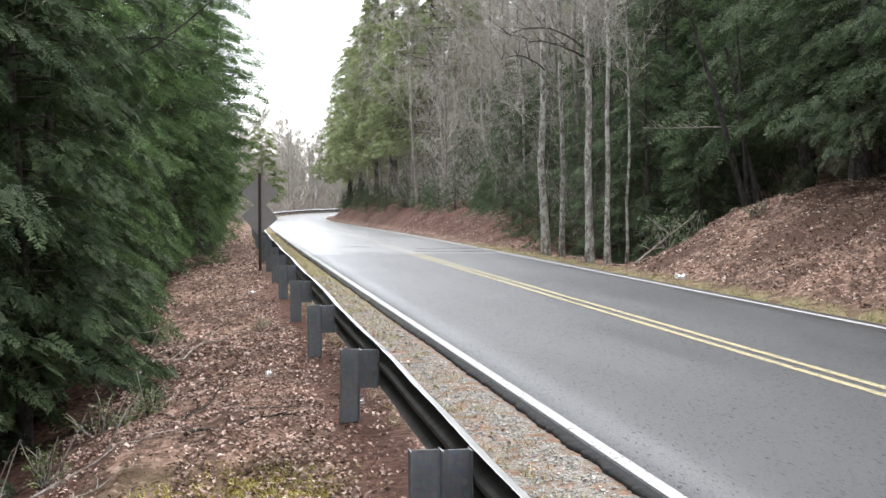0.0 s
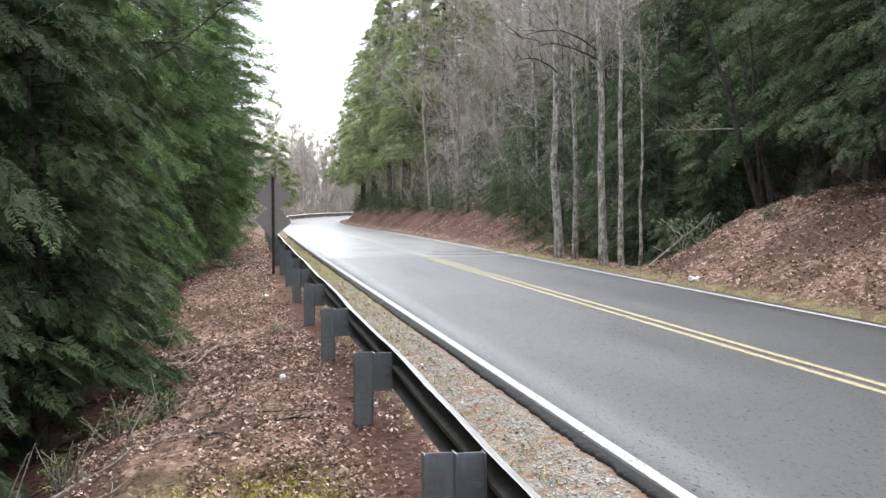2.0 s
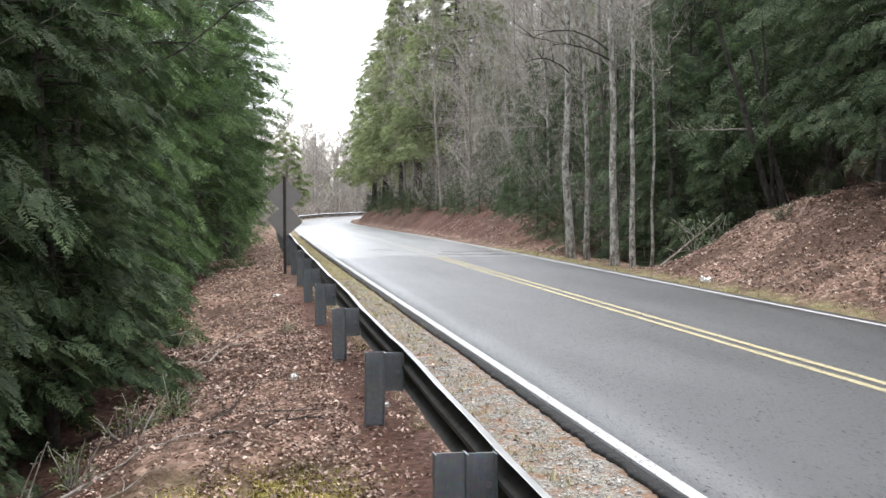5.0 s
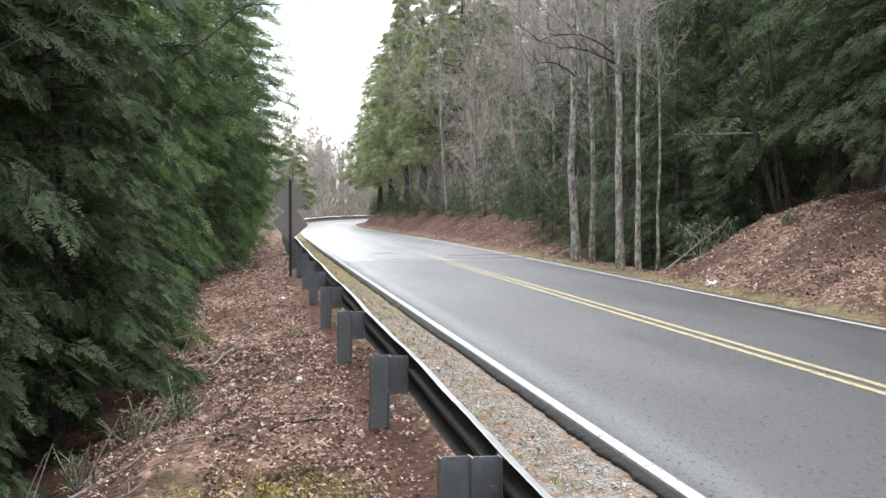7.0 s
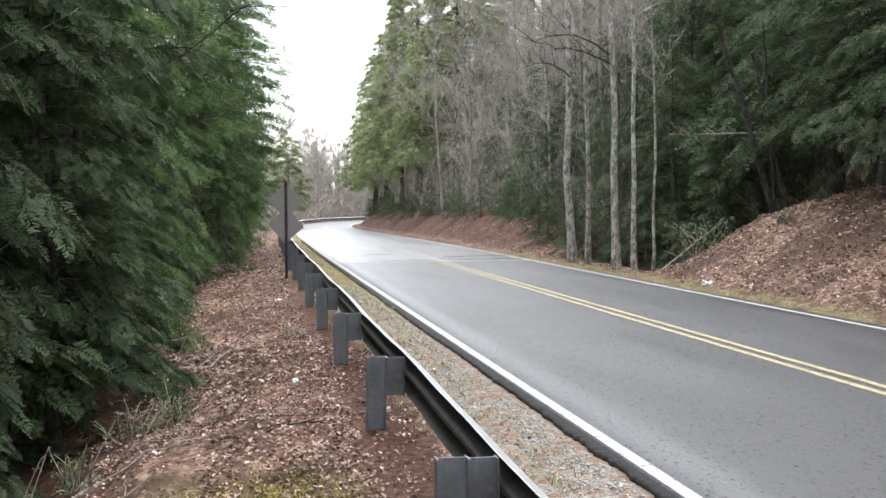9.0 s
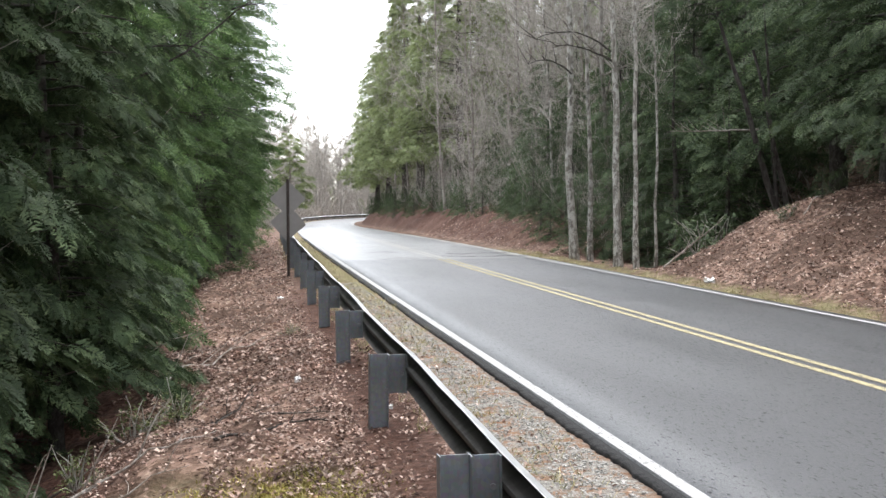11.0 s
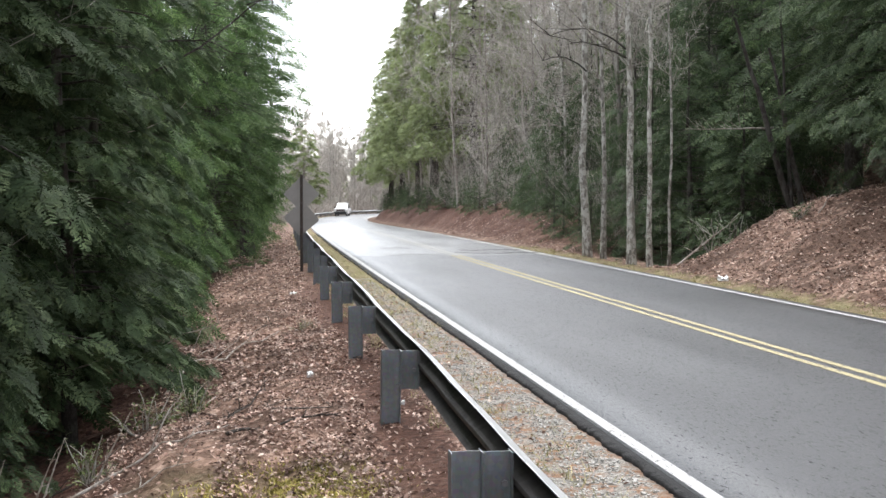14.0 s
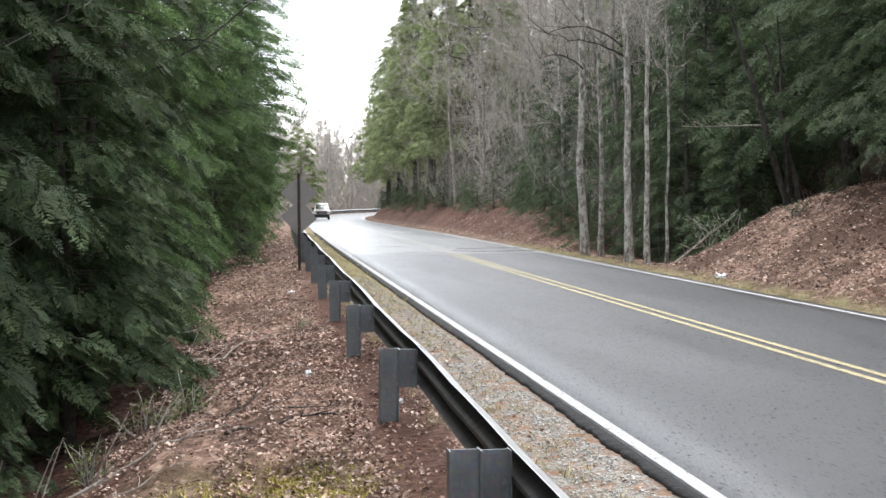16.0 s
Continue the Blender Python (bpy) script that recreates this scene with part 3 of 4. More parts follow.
def place_sprays(kinds, r, pos, fwd, size, roll=0.5):
    """Copies of the sprays at pos, pointing along fwd, turned about themselves at random."""
    fwd = unit(fwd)
    up = np.array([0, 0, 1.0]) + (r.rand(len(pos), 3) - .5) * 2 * roll
    side = unit(np.cross(up, fwd))
    nrm = np.cross(fwd, side)
    basis = np.stack([fwd, side, nrm], 2) * size[:, None, None]
    pick = r.randint(0, len(kinds), len(pos))
    out, tone = [], []
    for k, sp in enumerate(kinds):
        m = pick == k
        if m.any():
            q = np.einsum("nij,mcj->nmci", basis[m], sp) + pos[m][:, None, None]
            out.append(q.reshape(-1, 3, 3))
            tip = np.clip(sp[:, 1, 0], 0, 1.2)
            tone.append(np.clip(r.rand(m.sum(), 1) ** 1.4 * .85 + .28 * (tip[None] - .4), 0, 1).ravel())
    return np.concatenate(out), np.concatenate(tone)


R0 = np.random.RandomState(21)
FINE = [spray_fine(R0, 8, 3, 1.3) for _ in range(5)]
MEDIUM = [spray_fine(R0, 5, 2, 1.4) for _ in range(5)]
LACE = [spray_fine(R0, 4, 2, 1.5) for _ in range(5)]
COARSE = [spray_coarse(R0) for _ in range(5)]


def conifer(name, seed, h, rad, foot, n_branch, per, kinds, size, leaf, label, droop=0.15, top=0.12, mat_bark="dark_bark", lean=0.0, shape=0.75, low=1.1, lift=.07, skirt=1.0, dead=0, fan=.34, stout=1.0, brim=3.8):
    """A needle tree: tapered trunk with limbs, crown of flat drooping sprays. foot: where the lowest branches start."""
    r = np.random.RandomState(seed)
    tree = thing(name, label, "tree")
    tubes, limbs = Tubes(), Tubes()
    k = 12
    zz = np.linspace(-0.6, h, k)
    bend = np.stack([np.cumsum(r.randn(k)) * .04 * h / 12 + lean * zz, np.cumsum(r.randn(k)) * .04 * h / 12, zz], 1)
    base_r = (0.014 * h + 0.03) * stout
    tubes.add(bend, base_r * (1 - np.linspace(0, .93, k)) * (1 + .5 * np.exp(-np.linspace(0, 9, k))), 9)
    pos, fwd, sz = [], [], []
    for b in range(n_branch):
        f = (b + r.rand()) / n_branch
        z = foot + (h * .97 - foot) * f ** low
        ln = rad * (top + (1 - top) * (1 - f) ** shape) * (0.62 + 0.5 * r.rand())
        ln *= min(1.0, skirt + (1 - skirt) * (z / brim) ** 1.2)
        a = b * 2.399 + r.rand() * .9
        d = np.array([math.cos(a), math.sin(a), 0])
        p0 = np.array([np.interp(z, zz, bend[:, 0]), np.interp(z, zz, bend[:, 1]), z])
        t = np.linspace(0, 1, 6)[:, None]
        rise = (0.25 + .25 * f) * (r.rand() * .8 + .2)
        swing = np.cross(d, [0, 0, 1]) * (r.rand() - .5) * .35 * ln
        path = p0 + d * ln * t + swing * t ** 2 + np.array([0, 0, 1]) * ln * (rise * t - (rise + droop * (.5 + r.rand())) * t ** 2)
        limbs.add(path[::2], (0.006 + 0.010 * ln) * (1.05 - np.linspace(0, .95, 3)), 3)
        m = max(4, int(per * ln / rad * (0.7 + .6 * r.rand())))
        u = 0.18 + 0.82 * np.sqrt(np.linspace(0.02, 1, m))
        u = np.clip(u + (r.rand(m) - .5) * .05, 0, 1)
        pp = np.stack([np.interp(u, t[:, 0], path[:, c]) for c in range(3)], 1)
        dr = np.stack([np.gradient(path[:, c]) for c in range(3)], 1)
        dd = unit(np.stack([np.interp(u, t[:, 0], dr[:, c]) for c in range(3)], 1))
        out_side = unit(np.cross(dd, [0, 0, 1.0])) * np.where(np.arange(m) % 2, 1, -1)[:, None]
        spread = (0.35 + 0.75 * r.rand(m))[:, None] * (1 - .5 * u[:, None])
        wide = r.rand(m) * fan * ln * (1.12 - u)
        pp = pp + out_side * wide[:, None] + np.array([0, 0, 1]) * ((r.rand(m) - .7) * lift * ln - .35 * wide)[:, None]
        pos.append(pp)
        fwd.append(dd + out_side * spread + np.array([0, 0, -1]) * (0.12 + droop * r.rand(m))[:, None])
        sz.append(size * (0.65 + .7 * r.rand(m)) * (1.15 - .45 * u))
    pos, fwd, sz = np.concatenate(pos), np.concatenate(fwd), np.concatenate(sz)
    part("trunk", tubes.mesh("trunk", MAT[mat_bark]), None, tree, "dark tapered trunk")
    tagged(part("branchwork", limbs.mesh("branchwork", MAT[mat_bark]), None, tree), kind="stuff")
    for _ in range(dead):
        one, a, z = Tubes(), r.rand() * 6.283, 0.5 + 3.2 * r.rand()
        f = np.linspace(0, 1, 9)[:, None]
        reach = rad * (.75 + .4 * r.rand())
        path = np.array([0, 0, z]) + np.array([math.cos(a), math.sin(a), .15 + .5 * r.rand()]) * f * reach + np.cumsum(r.randn(9, 3), 0) * .025
        one.add(path, .010 * (1.1 - f[:, 0]), 5)
        for k in (4, 5, 6, 7):
            one.add(path[k] + unit(r.randn(3) + [0, 0, .2]) * np.linspace(0, .25 + .3 * r.rand(), 4)[:, None], np.linspace(.006, .002, 4), 4)
        part("dead_limb", one.mesh("dead_limb", MAT["dead_wood"]), None, tree, "bare dead limb")
    blades, tone = place_sprays(kinds, r, pos, fwd, sz, .75)
    crown = blades_mesh("crown", blades, MAT[leaf])
    crown.attributes.new("tone", "FLOAT", "FACE").data.foreach_set("value", tone.astype(np.float32))
    part("crown", crown, None, tree, "drooping green needle sprays")
    return tree


def bare_tree(name, seed, h, girth, label, bark_mat="mid_bark", clear=0.35, limbs=18, lean=(0, 0), twigs=True, spread=0.28, twig=0.004):
    """A leafless tree: bent tapered trunk, limbs, branches and many fine twigs."""
    r = np.random.RandomState(seed)
    tree = thing(name, label, "tree")
    wood, boughs, fine = Tubes(), Tubes(), Tubes()
    k = 16
    zz = np.linspace(-0.6, h, k)
    f = np.linspace(0, 1, k)
    wob = np.cumsum(r.randn(k, 2) * .035, 0) * h / 16
    trunk = np.stack([wob[:, 0] + lean[0] * zz, wob[:, 1] + lean[1] * zz, zz], 1)
    wood.add(trunk, girth / 2 * (1.0 - .85 * f) * (1 + .7 * np.exp(-f * 22)), 10)

    def grow(p, d, ln, rad, level):
        n = (6, 4, 2)[level - 1]
        pts = [p]
        for _ in range(n - 1):
            d = unit(d + r.randn(3) * .20 + np.array([0, 0, .10]))
            pts.append(pts[-1] + d * ln / (n - 1))
        pts = np.array(pts)
        (boughs if level == 1 else fine).add(pts, rad * (1 - np.linspace(0, .8, n)), 5 if level == 1 else 3)
        if level == 3 or (level == 2 and not twigs):
            return
        for _ in range(7 if level == 1 else 5):
            u = 0.2 + .8 * r.rand()
            q = np.array([np.interp(u, np.linspace(0, 1, n), pts[:, c]) for c in range(3)])
            side = unit(r.randn(3))
            grow(q, unit(d * .8 + side * .9 + np.array([0, 0, .25])), ln * (.30 + .3 * r.rand()), max(rad * .38, twig), level + 1)

    for b in range(limbs):
        u = clear + (1 - clear) * (b + r.rand()) / limbs
        z = u * h
        p = np.array([np.interp(z, zz, trunk[:, 0]), np.interp(z, zz, trunk[:, 1]), z])
        a = r.rand() * 6.283
        d = unit(np.array([math.cos(a), math.sin(a), .45 + .5 * r.rand()]))
        grow(p, d, h * spread * (1.15 - .75 * u) * (.5 + .7 * r.rand()), girth * .16 * (1.15 - u) + .006, 1)
    part("trunk", wood.mesh("trunk", MAT[bark_mat]), None, tree, "bare bent trunk")
    tagged(part("branchwork", boughs.mesh("branchwork", MAT[bark_mat]), None, tree), kind="stuff")
    if fine.v:
        part("crown", fine.mesh("crown", MAT["twig"]), None, tree, "leafless grey twigs")
    return tree


def shrub(name, seed, h, label, leaf_len=0.09, n=260, leaf="shrub", cat="shrub"):
    """A low bush: stems from the ground and broad leaves in whorls."""
    r = np.random.RandomState(seed)
    bush = thing(name, label, cat)
    t = Tubes()
    quads = []
    for _ in range(max(5, n // 22)):
        a, ln = r.rand() * 6.283, h * (.6 + .5 * r.rand())
        d = unit(np.array([math.cos(a) * .6, math.sin(a) * .6, 1]))
        pts = [np.array([0, 0, -.1])]
        for _ in range(5):
            d = unit(d + r.randn(3) * .22)
            pts.append(pts[-1] + d * ln / 5)
        t.add(pts, np.linspace(.012, .004, 6) * (h + .3), 4)
        for _ in range(22):
            u = 2 + r.rand() * 3
            c = np.array([np.interp(u, range(6), np.array(pts)[:, q]) for q in range(3)]) + r.randn(3) * .07 * h
            e = unit(np.array([*r.randn(2), -.15 + .5 * r.randn()]))
            s = unit(np.cross(e, [0, 0, 1.0]) + r.randn(3) * .2) * leaf_len * .25
            L = leaf_len * (.7 + .6 * r.rand())
            quads.append([c, c + e * L * .5 + s, c + e * L, c + e * L * .5 - s])
    tagged(part("stemwork", t.mesh("stemwork", MAT["twig"]), None, bush, "thin grey stems"), kind="stuff")
    tagged(part("foliage", blades_mesh("foliage", quads, MAT[leaf]), None, bush), kind="stuff")
    return bush


def stand(ob, x, y, turn=0.0, scale=1.0, sink=0.0, tilt=(0, 0)):
    m = pose(x, y, height(x, y) - sink, tilt[0], tilt[1], turn)
    ob.matrix_basis = m @ Matrix.Scale(scale, 4)
    return ob


def again(ob, x, y, turn=0.0, scale=1.0, sink=0.0, label="", tilt=(0, 0)):
    c = copy_thing(ob, Matrix())
    stand(c, x, y, turn, scale, sink, tilt)
    return tagged(c, label)


def build_left_trees():
    g = "evergreens behind the guardrail"
    a = tagged(conifer("hemlock", 11, 14, 1.45, 0.95, 210, 84, FINE, 0.20, "hemlock_dark", "dense dark hemlock with drooping branches almost to the ground", low=1.45, shape=.25, droop=.28, skirt=0.85, dead=4, fan=.50, stout=.28), group=g)
    b = tagged(conifer("hemlock", 12, 15, 2.2, 1.75, 150, 66, FINE, 0.32, "hemlock_dark", "dense dark hemlock with bare lower stem", low=1.5, shape=.35, droop=.30, skirt=0.9, dead=6, fan=.42, stout=.5), group=g)
    c = tagged(conifer("hemlock", 13, 12, 2.3, 0.25, 140, 64, MEDIUM, 0.36, "hemlock", "broad green hemlock with drooping branches", low=1.45, shape=.45, droop=.3, skirt=0.75, fan=.42), group=g)
    d = tagged(conifer("hemlock", 14, 12, 3.3, 0.20, 150, 56, LACE, 0.42, "hemlock", "broad green hemlock leaning over the guardrail", low=1.2, shape=.5, lift=.12, droop=.25, skirt=0.55, fan=.42), group=g)
    f = tagged(conifer("hemlock_sapling", 17, 1.3, .85, .08, 30, 26, FINE, .17, "hemlock_dark", "small hemlock sapling at the foot of the hemlocks", low=1.0, droop=.25, fan=.45, stout=.4), group=g)
    stand(f, -2.05, 9.4, 0, .8)
    again(f, -2.3, 11.0, 120, 1.0)
    again(f, -2.2, 13.1, 250, 1.3)
    stand(a, -1.88, 11.9, 40)
    again(a, -1.95, 14.4, 200, 1.05)
    stand(b, -3.0, 10.2, 0)
    again(b, -3.6, 13.0, 150, 1.05)
    stand(c, -2.35, 17.0, 130)
    again(c, -2.7, 20.6, 20, 1.0)
    again(c, -2.75, 24.6, 260, 1.0)
    again(c, -2.6, 28.6, 300, 1.05)
    stand(d, -1.40, 33.6, 0, .85)
    over = tagged(conifer("hemlock", 16, 11.5, 3.0, 1.5, 190, 76, LACE, 0.42, "hemlock", "green hemlock with a wide crown over the guardrail", low=1.15, shape=.55, lift=.10, droop=.10, skirt=0.08, fan=.42, brim=5.4), group=g)
    stand(over, -0.35, 41.0, 0, 1.15)
    again(over, -0.9, 47.0, 140, 1.0)
    again(over, -1.3, 36.4, 250, 1.05)
    again(over, -2.6, 31.0, 70, 1.15)
    for x, y, turn, s in ((-1.1, 43.5, 100, .85), (-2.7, 37.5, 15, 1.0), (-0.8, 48.5, 210, .80), (-0.8, 55, 320, .80), (-0.6, 63, 60, .75), (-0.7, 74, 150, .65), (-0.4, 86, 250, .55), (0.1, 99, 130, .45), (0.3, 110, 30, .4),
                          (-6.0, 16, 15, 1.2), (-6, 21, 190, 1.2), (-6, 27, 75, 1.2), (-5.6, 33, 290, 1.2), (-5, 40, 120, 1.2), (-4.8, 48, 330, 1.15), (-5.2, 57, 40, 1.15)):
        again(d, x, y, turn, s)
    e = tagged(conifer("hemlock", 15, 12, 3.6, 0.8, 70, 40, COARSE, 0.6, "hemlock_dark", "unseen tall dark hemlock added beside the road to give shade", low=1.1, shape=.5), group=g)
    stand(e, -7.0, -4.0, 0, 1.2)
    # unseen hemlocks added beside and behind the camera to block sky light
    for x, y, turn, s in ((-7.2, 7.6, 25, 1.3), (-7.5, 2.5, 95, 1.4), (-9.5, 13, 80, 1.5), (-9.5, 18.5, 10, 1.5), (14.6, 12.0, 20, 1.3), (15.6, 8.0, 140, 1.3), (18, 15.5, 200, 1.5), (14.5, 3, 300, 1.3), (16, -4, 77, 1.2), (-7.0, -9, 165, 1.2), (-10, -3, 235, 1.2), (-10, 5, 305, 1.4), (-9, 9, 45, 1.5), (-8, -12, 115, 1.3)):
        again(e, x, y, turn, s)
    w = tagged(bare_tree("bare_tree", 57, 15, .2, "leafless tree behind the evergreens", "mid_bark", .25, 18, (0, 0), True, .26, .007), group=g)
    stand(w, -3.6, 29.5)
    for x, y, turn in ((-2.6, 39.5, 120), (-2.4, 47, 220), (-4.5, 33, 60), (-3.2, 56, 300), (-5.5, 42, 10)):
        again(w, x, y, turn)


def build_right_trees():
    g = "tall bare trunks beside the road"
    # x, y, height, girth, lean across
    for i, (x, y, h, d, lx) in enumerate(((9.40, 33.1, 24, .215, -.022), (9.50, 32.0, 21, .14, -.016), (9.32, 29.0, 22, .185, -.028), (9.50, 28.1, 21, .125, -.022),
                                         (9.95, 27.9, 16, .075, -.006), (11.8, 44.7, 14, .125, -.03))):
        t = bare_tree("bare_tree", 40 + i, h, d, "tall leafless tree with a pale grey trunk at the road's edge", "grey_bark", .22, 13, (lx, 0.0), True, .15, .006)
        stand(tagged(t, group=g), x, y)
        for k, (z, reach, bow) in enumerate(((5.45, 2.0, .32), (5.2, 1.6, .16)) if i == 2 else ((5.3, 1.3, .25),) if i == 0 else ()):
            q = np.random.RandomState(95 + i + k)
            f = np.linspace(0, 1, 12)[:, None]
            z -= height(x, y)
            path = np.array([lx * z, 0, z]) + f * np.array([-reach, -.3, .25]) + 4 * f * (1 - f) * np.array([0, 0, bow]) + np.cumsum(q.randn(12, 3), 0) * .012
            arm = Tubes()
            arm.add(path, .028 * (1 - .75 * f[:, 0]), 7)
            for _ in range(9):
                j = q.randint(4, 12)
                arm.add(path[j] + unit(q.randn(3) * .7 + [-.5, 0, .5]) * np.linspace(0, .3 + .4 * q.rand(), 4)[:, None], np.linspace(.010, .004, 4), 4)
            part("bough", arm.mesh("bough", MAT["dark_bark"]), None, t, "dark arching bare bough")
    g = "leafless forest trees on the bank"
    kinds = [tagged(bare_tree("bare_tree", 60 + i, 15 + 2 * i, .13 + .02 * i, "leafless forest tree with grey branches and fine twigs", "mid_bark", .10, 30, (0, 0), True, .27, .013), group=g) for i in range(4)]
    r = np.random.RandomState(5)
    spots = []
    for k in range(6000):
        near = k % 2
        y = (40 + 115 * r.rand() ** 1.3) if near else (34 + 100 * r.rand())
        w = (2.6 + 20 * r.rand() ** 1.5) if near else (13 + 34 * r.rand())
        p = on_road(y, 2.95 + w)
        if all((p[0] - q[0]) ** 2 + (p[1] - q[1]) ** 2 > 2.2 ** 2 for q in spots):
            spots.append(p)
        if len(spots) >= 190:
            break
    for i, p in enumerate(spots):
        k = kinds[i % 4]
        if i < 4:
            stand(k, p[0], p[1], 50 * i, .9)
        else:
            again(k, p[0], p[1], 67 * i, .7 + .4 * r.rand(), tilt=(r.randn() * 2.5, r.randn() * 2.5))
    g = "evergreens on the bank"
    pine = tagged(conifer("white_pine", 31, 21, 5.2, 3.6, 170, 84, COARSE, 0.62, "pine", "tall soft green pine at the edge of the bank", .16, .12, "dark_bark", 0, .65, lift=.14, fan=.36), group=g)
    under = tagged(conifer("hemlock", 32, 7, 2.4, 0.3, 90, 44, LACE, 0.48, "hemlock_dark", "young hemlock in the forest understory", low=1.2, lift=.14, droop=.22), group=g)
    big = tagged(conifer("hemlock", 33, 16, 4.4, 2.9, 140, 72, LACE, 0.60, "hemlock_dark", "large dark hemlock over the leafy bank", low=1.25, shape=.5, lift=.12, droop=.24), group=g)
    near = tagged(conifer("hemlock", 34, 14, 3.7, 1.9, 130, 74, MEDIUM, 0.42, "hemlock_dark", "dark hemlock with branches hanging over the bank", low=1.3, shape=.45, droop=.30, fan=.40), group=g)
    stand(pine, 14.6, 80, 0, 1.05)
    for i, (x, y, s) in enumerate(((13.9, 94, 1.05), (14.4, 108, .98), (14.6, 122, .92), (15.0, 135, .88), (18.6, 148, .6), (20.5, 84, 1.1), (20, 103, 1.0), (21.5, 120, .8), (22, 133, .7), (25, 71, .9), (28, 90, 1.1), (34, 58, 1.1), (36, 74, 1.15))):
        again(pine, x, y, 83 * i, s)
    stand(under, 12.9, 50, 0, 1)
    for i, (x, y, s) in enumerate(((13.9, 57, .9), (14.6, 64, .9), (15.4, 72, .95), (12.5, 44.5, .8), (13.2, 41, 1.0), (14.8, 46, 1.1), (12.6, 37.2, .9), (14.6, 37, 1.1), (12.7, 33.6, 1.0), (15.0, 34.0, 1.2), (12.9, 30.6, .75), (17, 51, 1.2), (16.6, 40, 1.2), (17.5, 61, 1.2), (13.2, 53.5, .7), (18.5, 46, 1.3), (19.5, 54, 1.3), (14.2, 68, .6), (14.0, 76, .6), (14.6, 84, .6), (14.9, 92, .6))):
        again(under, x, y, 61 * i, s)
    stand(big, 16.0, 30.0, 0, .92)
    for i, (x, y, s) in enumerate(((18.2, 26.8, 1.0), (19.5, 32, 1.05), (15.2, 37, .9), (21.5, 28, 1.1), (18.8, 22.5, 1.0), (23, 36, 1.15), (19, 41, 1.0), (25, 31, 1.2), (22, 47, 1.1), (26, 42, 1.25), (29, 37, 1.3), (22.5, 24, 1.1), (24, 53, 1.1), (30, 48, 1.2))):
        again(big, x, y, 71 * i + 30, s)
    stand(near, 15.0, 22.4, 20, .95)
    again(near, 15.0, 25.8, 170, 1.0)
    again(near, 14.2, 18.4, 250, .95)
    again(near, 17.2, 20.4, 90, 1.0)
    again(near, 17.6, 28.4, 300, 1.05)
    bush = tagged(conifer("evergreen_bush", 35, 5, 2.6, 0.2, 46, 30, LACE, 0.52, "hemlock_dark", "small evergreen bush on top of the bank", low=1.2, droop=.25), group=g)
    stand(bush, 11.3, 41.0, 0, .4)
    for x, y, s in ((13.0, 25.3, .16), (15.4, 26.6, .3)):
        again(bush, x, y, 130 * x, s, label="small evergreen bush on the leafy bank")
    for i in range(40):
        p = on_road(37 + 2.6 * i + r.rand() * 2, 5.0 + 1.6 * r.rand())
        again(bush, p[0], p[1], 97 * i, .26 + .24 * r.rand(), label="small evergreen bush on top of the bank")


def build_leaning_trunk():
    """A clump of dark leaning stems with a long bare limb, at the crest of the bank."""
    clump = thing("leaning_tree", "dark leaning hemlock stems with one long dead limb", "tree")
    z0 = height(13.3, 28.0)
    for k, (foot, tip, rad) in enumerate((((13.3, 28.0, z0 - .2), (11.9, 28.3, 6.2), .10), ((13.6, 28.1, z0 - .2), (12.55, 28.2, 5.4), .085), ((13.15, 27.9, z0 - .2), (13.0, 28.2, 6.6), .06))):
        r = np.random.RandomState(70 + k)
        t = Tubes()
        f = np.linspace(0, 1, 10)[:, None]
        pts = np.array(foot) * (1 - f) + np.array(tip) * f + np.cumsum(r.randn(10, 3), 0) * .02
        t.add(pts, rad * (1 - .6 * f[:, 0]), 8)
        part("stem", t.mesh("stem", MAT["dark_bark"]), None, clump)
    r = np.random.RandomState(75)
    t = Tubes()
    f = np.linspace(0, 1, 14)[:, None]
    limb = np.array((12.75, 28.2, 3.45)) * (1 - f) + np.array((10.35, 28.0, 3.32)) * f + np.cumsum(r.randn(14, 3), 0) * [.008, .02, .012]
    t.add(limb, .032 * (1 - .75 * f[:, 0]), 6)
    for _ in range(16):
        i = r.randint(3, 14)
        d = unit(np.array([-.6 + .3 * r.randn(), .5 * r.randn(), .25 + .6 * r.rand()]))
        t.add(limb[i] + d * np.linspace(0, .25 + .4 * r.rand(), 4)[:, None], np.linspace(.009, .003, 4), 4)
    part("limb", t.mesh("limb", MAT["mid_bark"]), None, clump, "long bare grey limb")


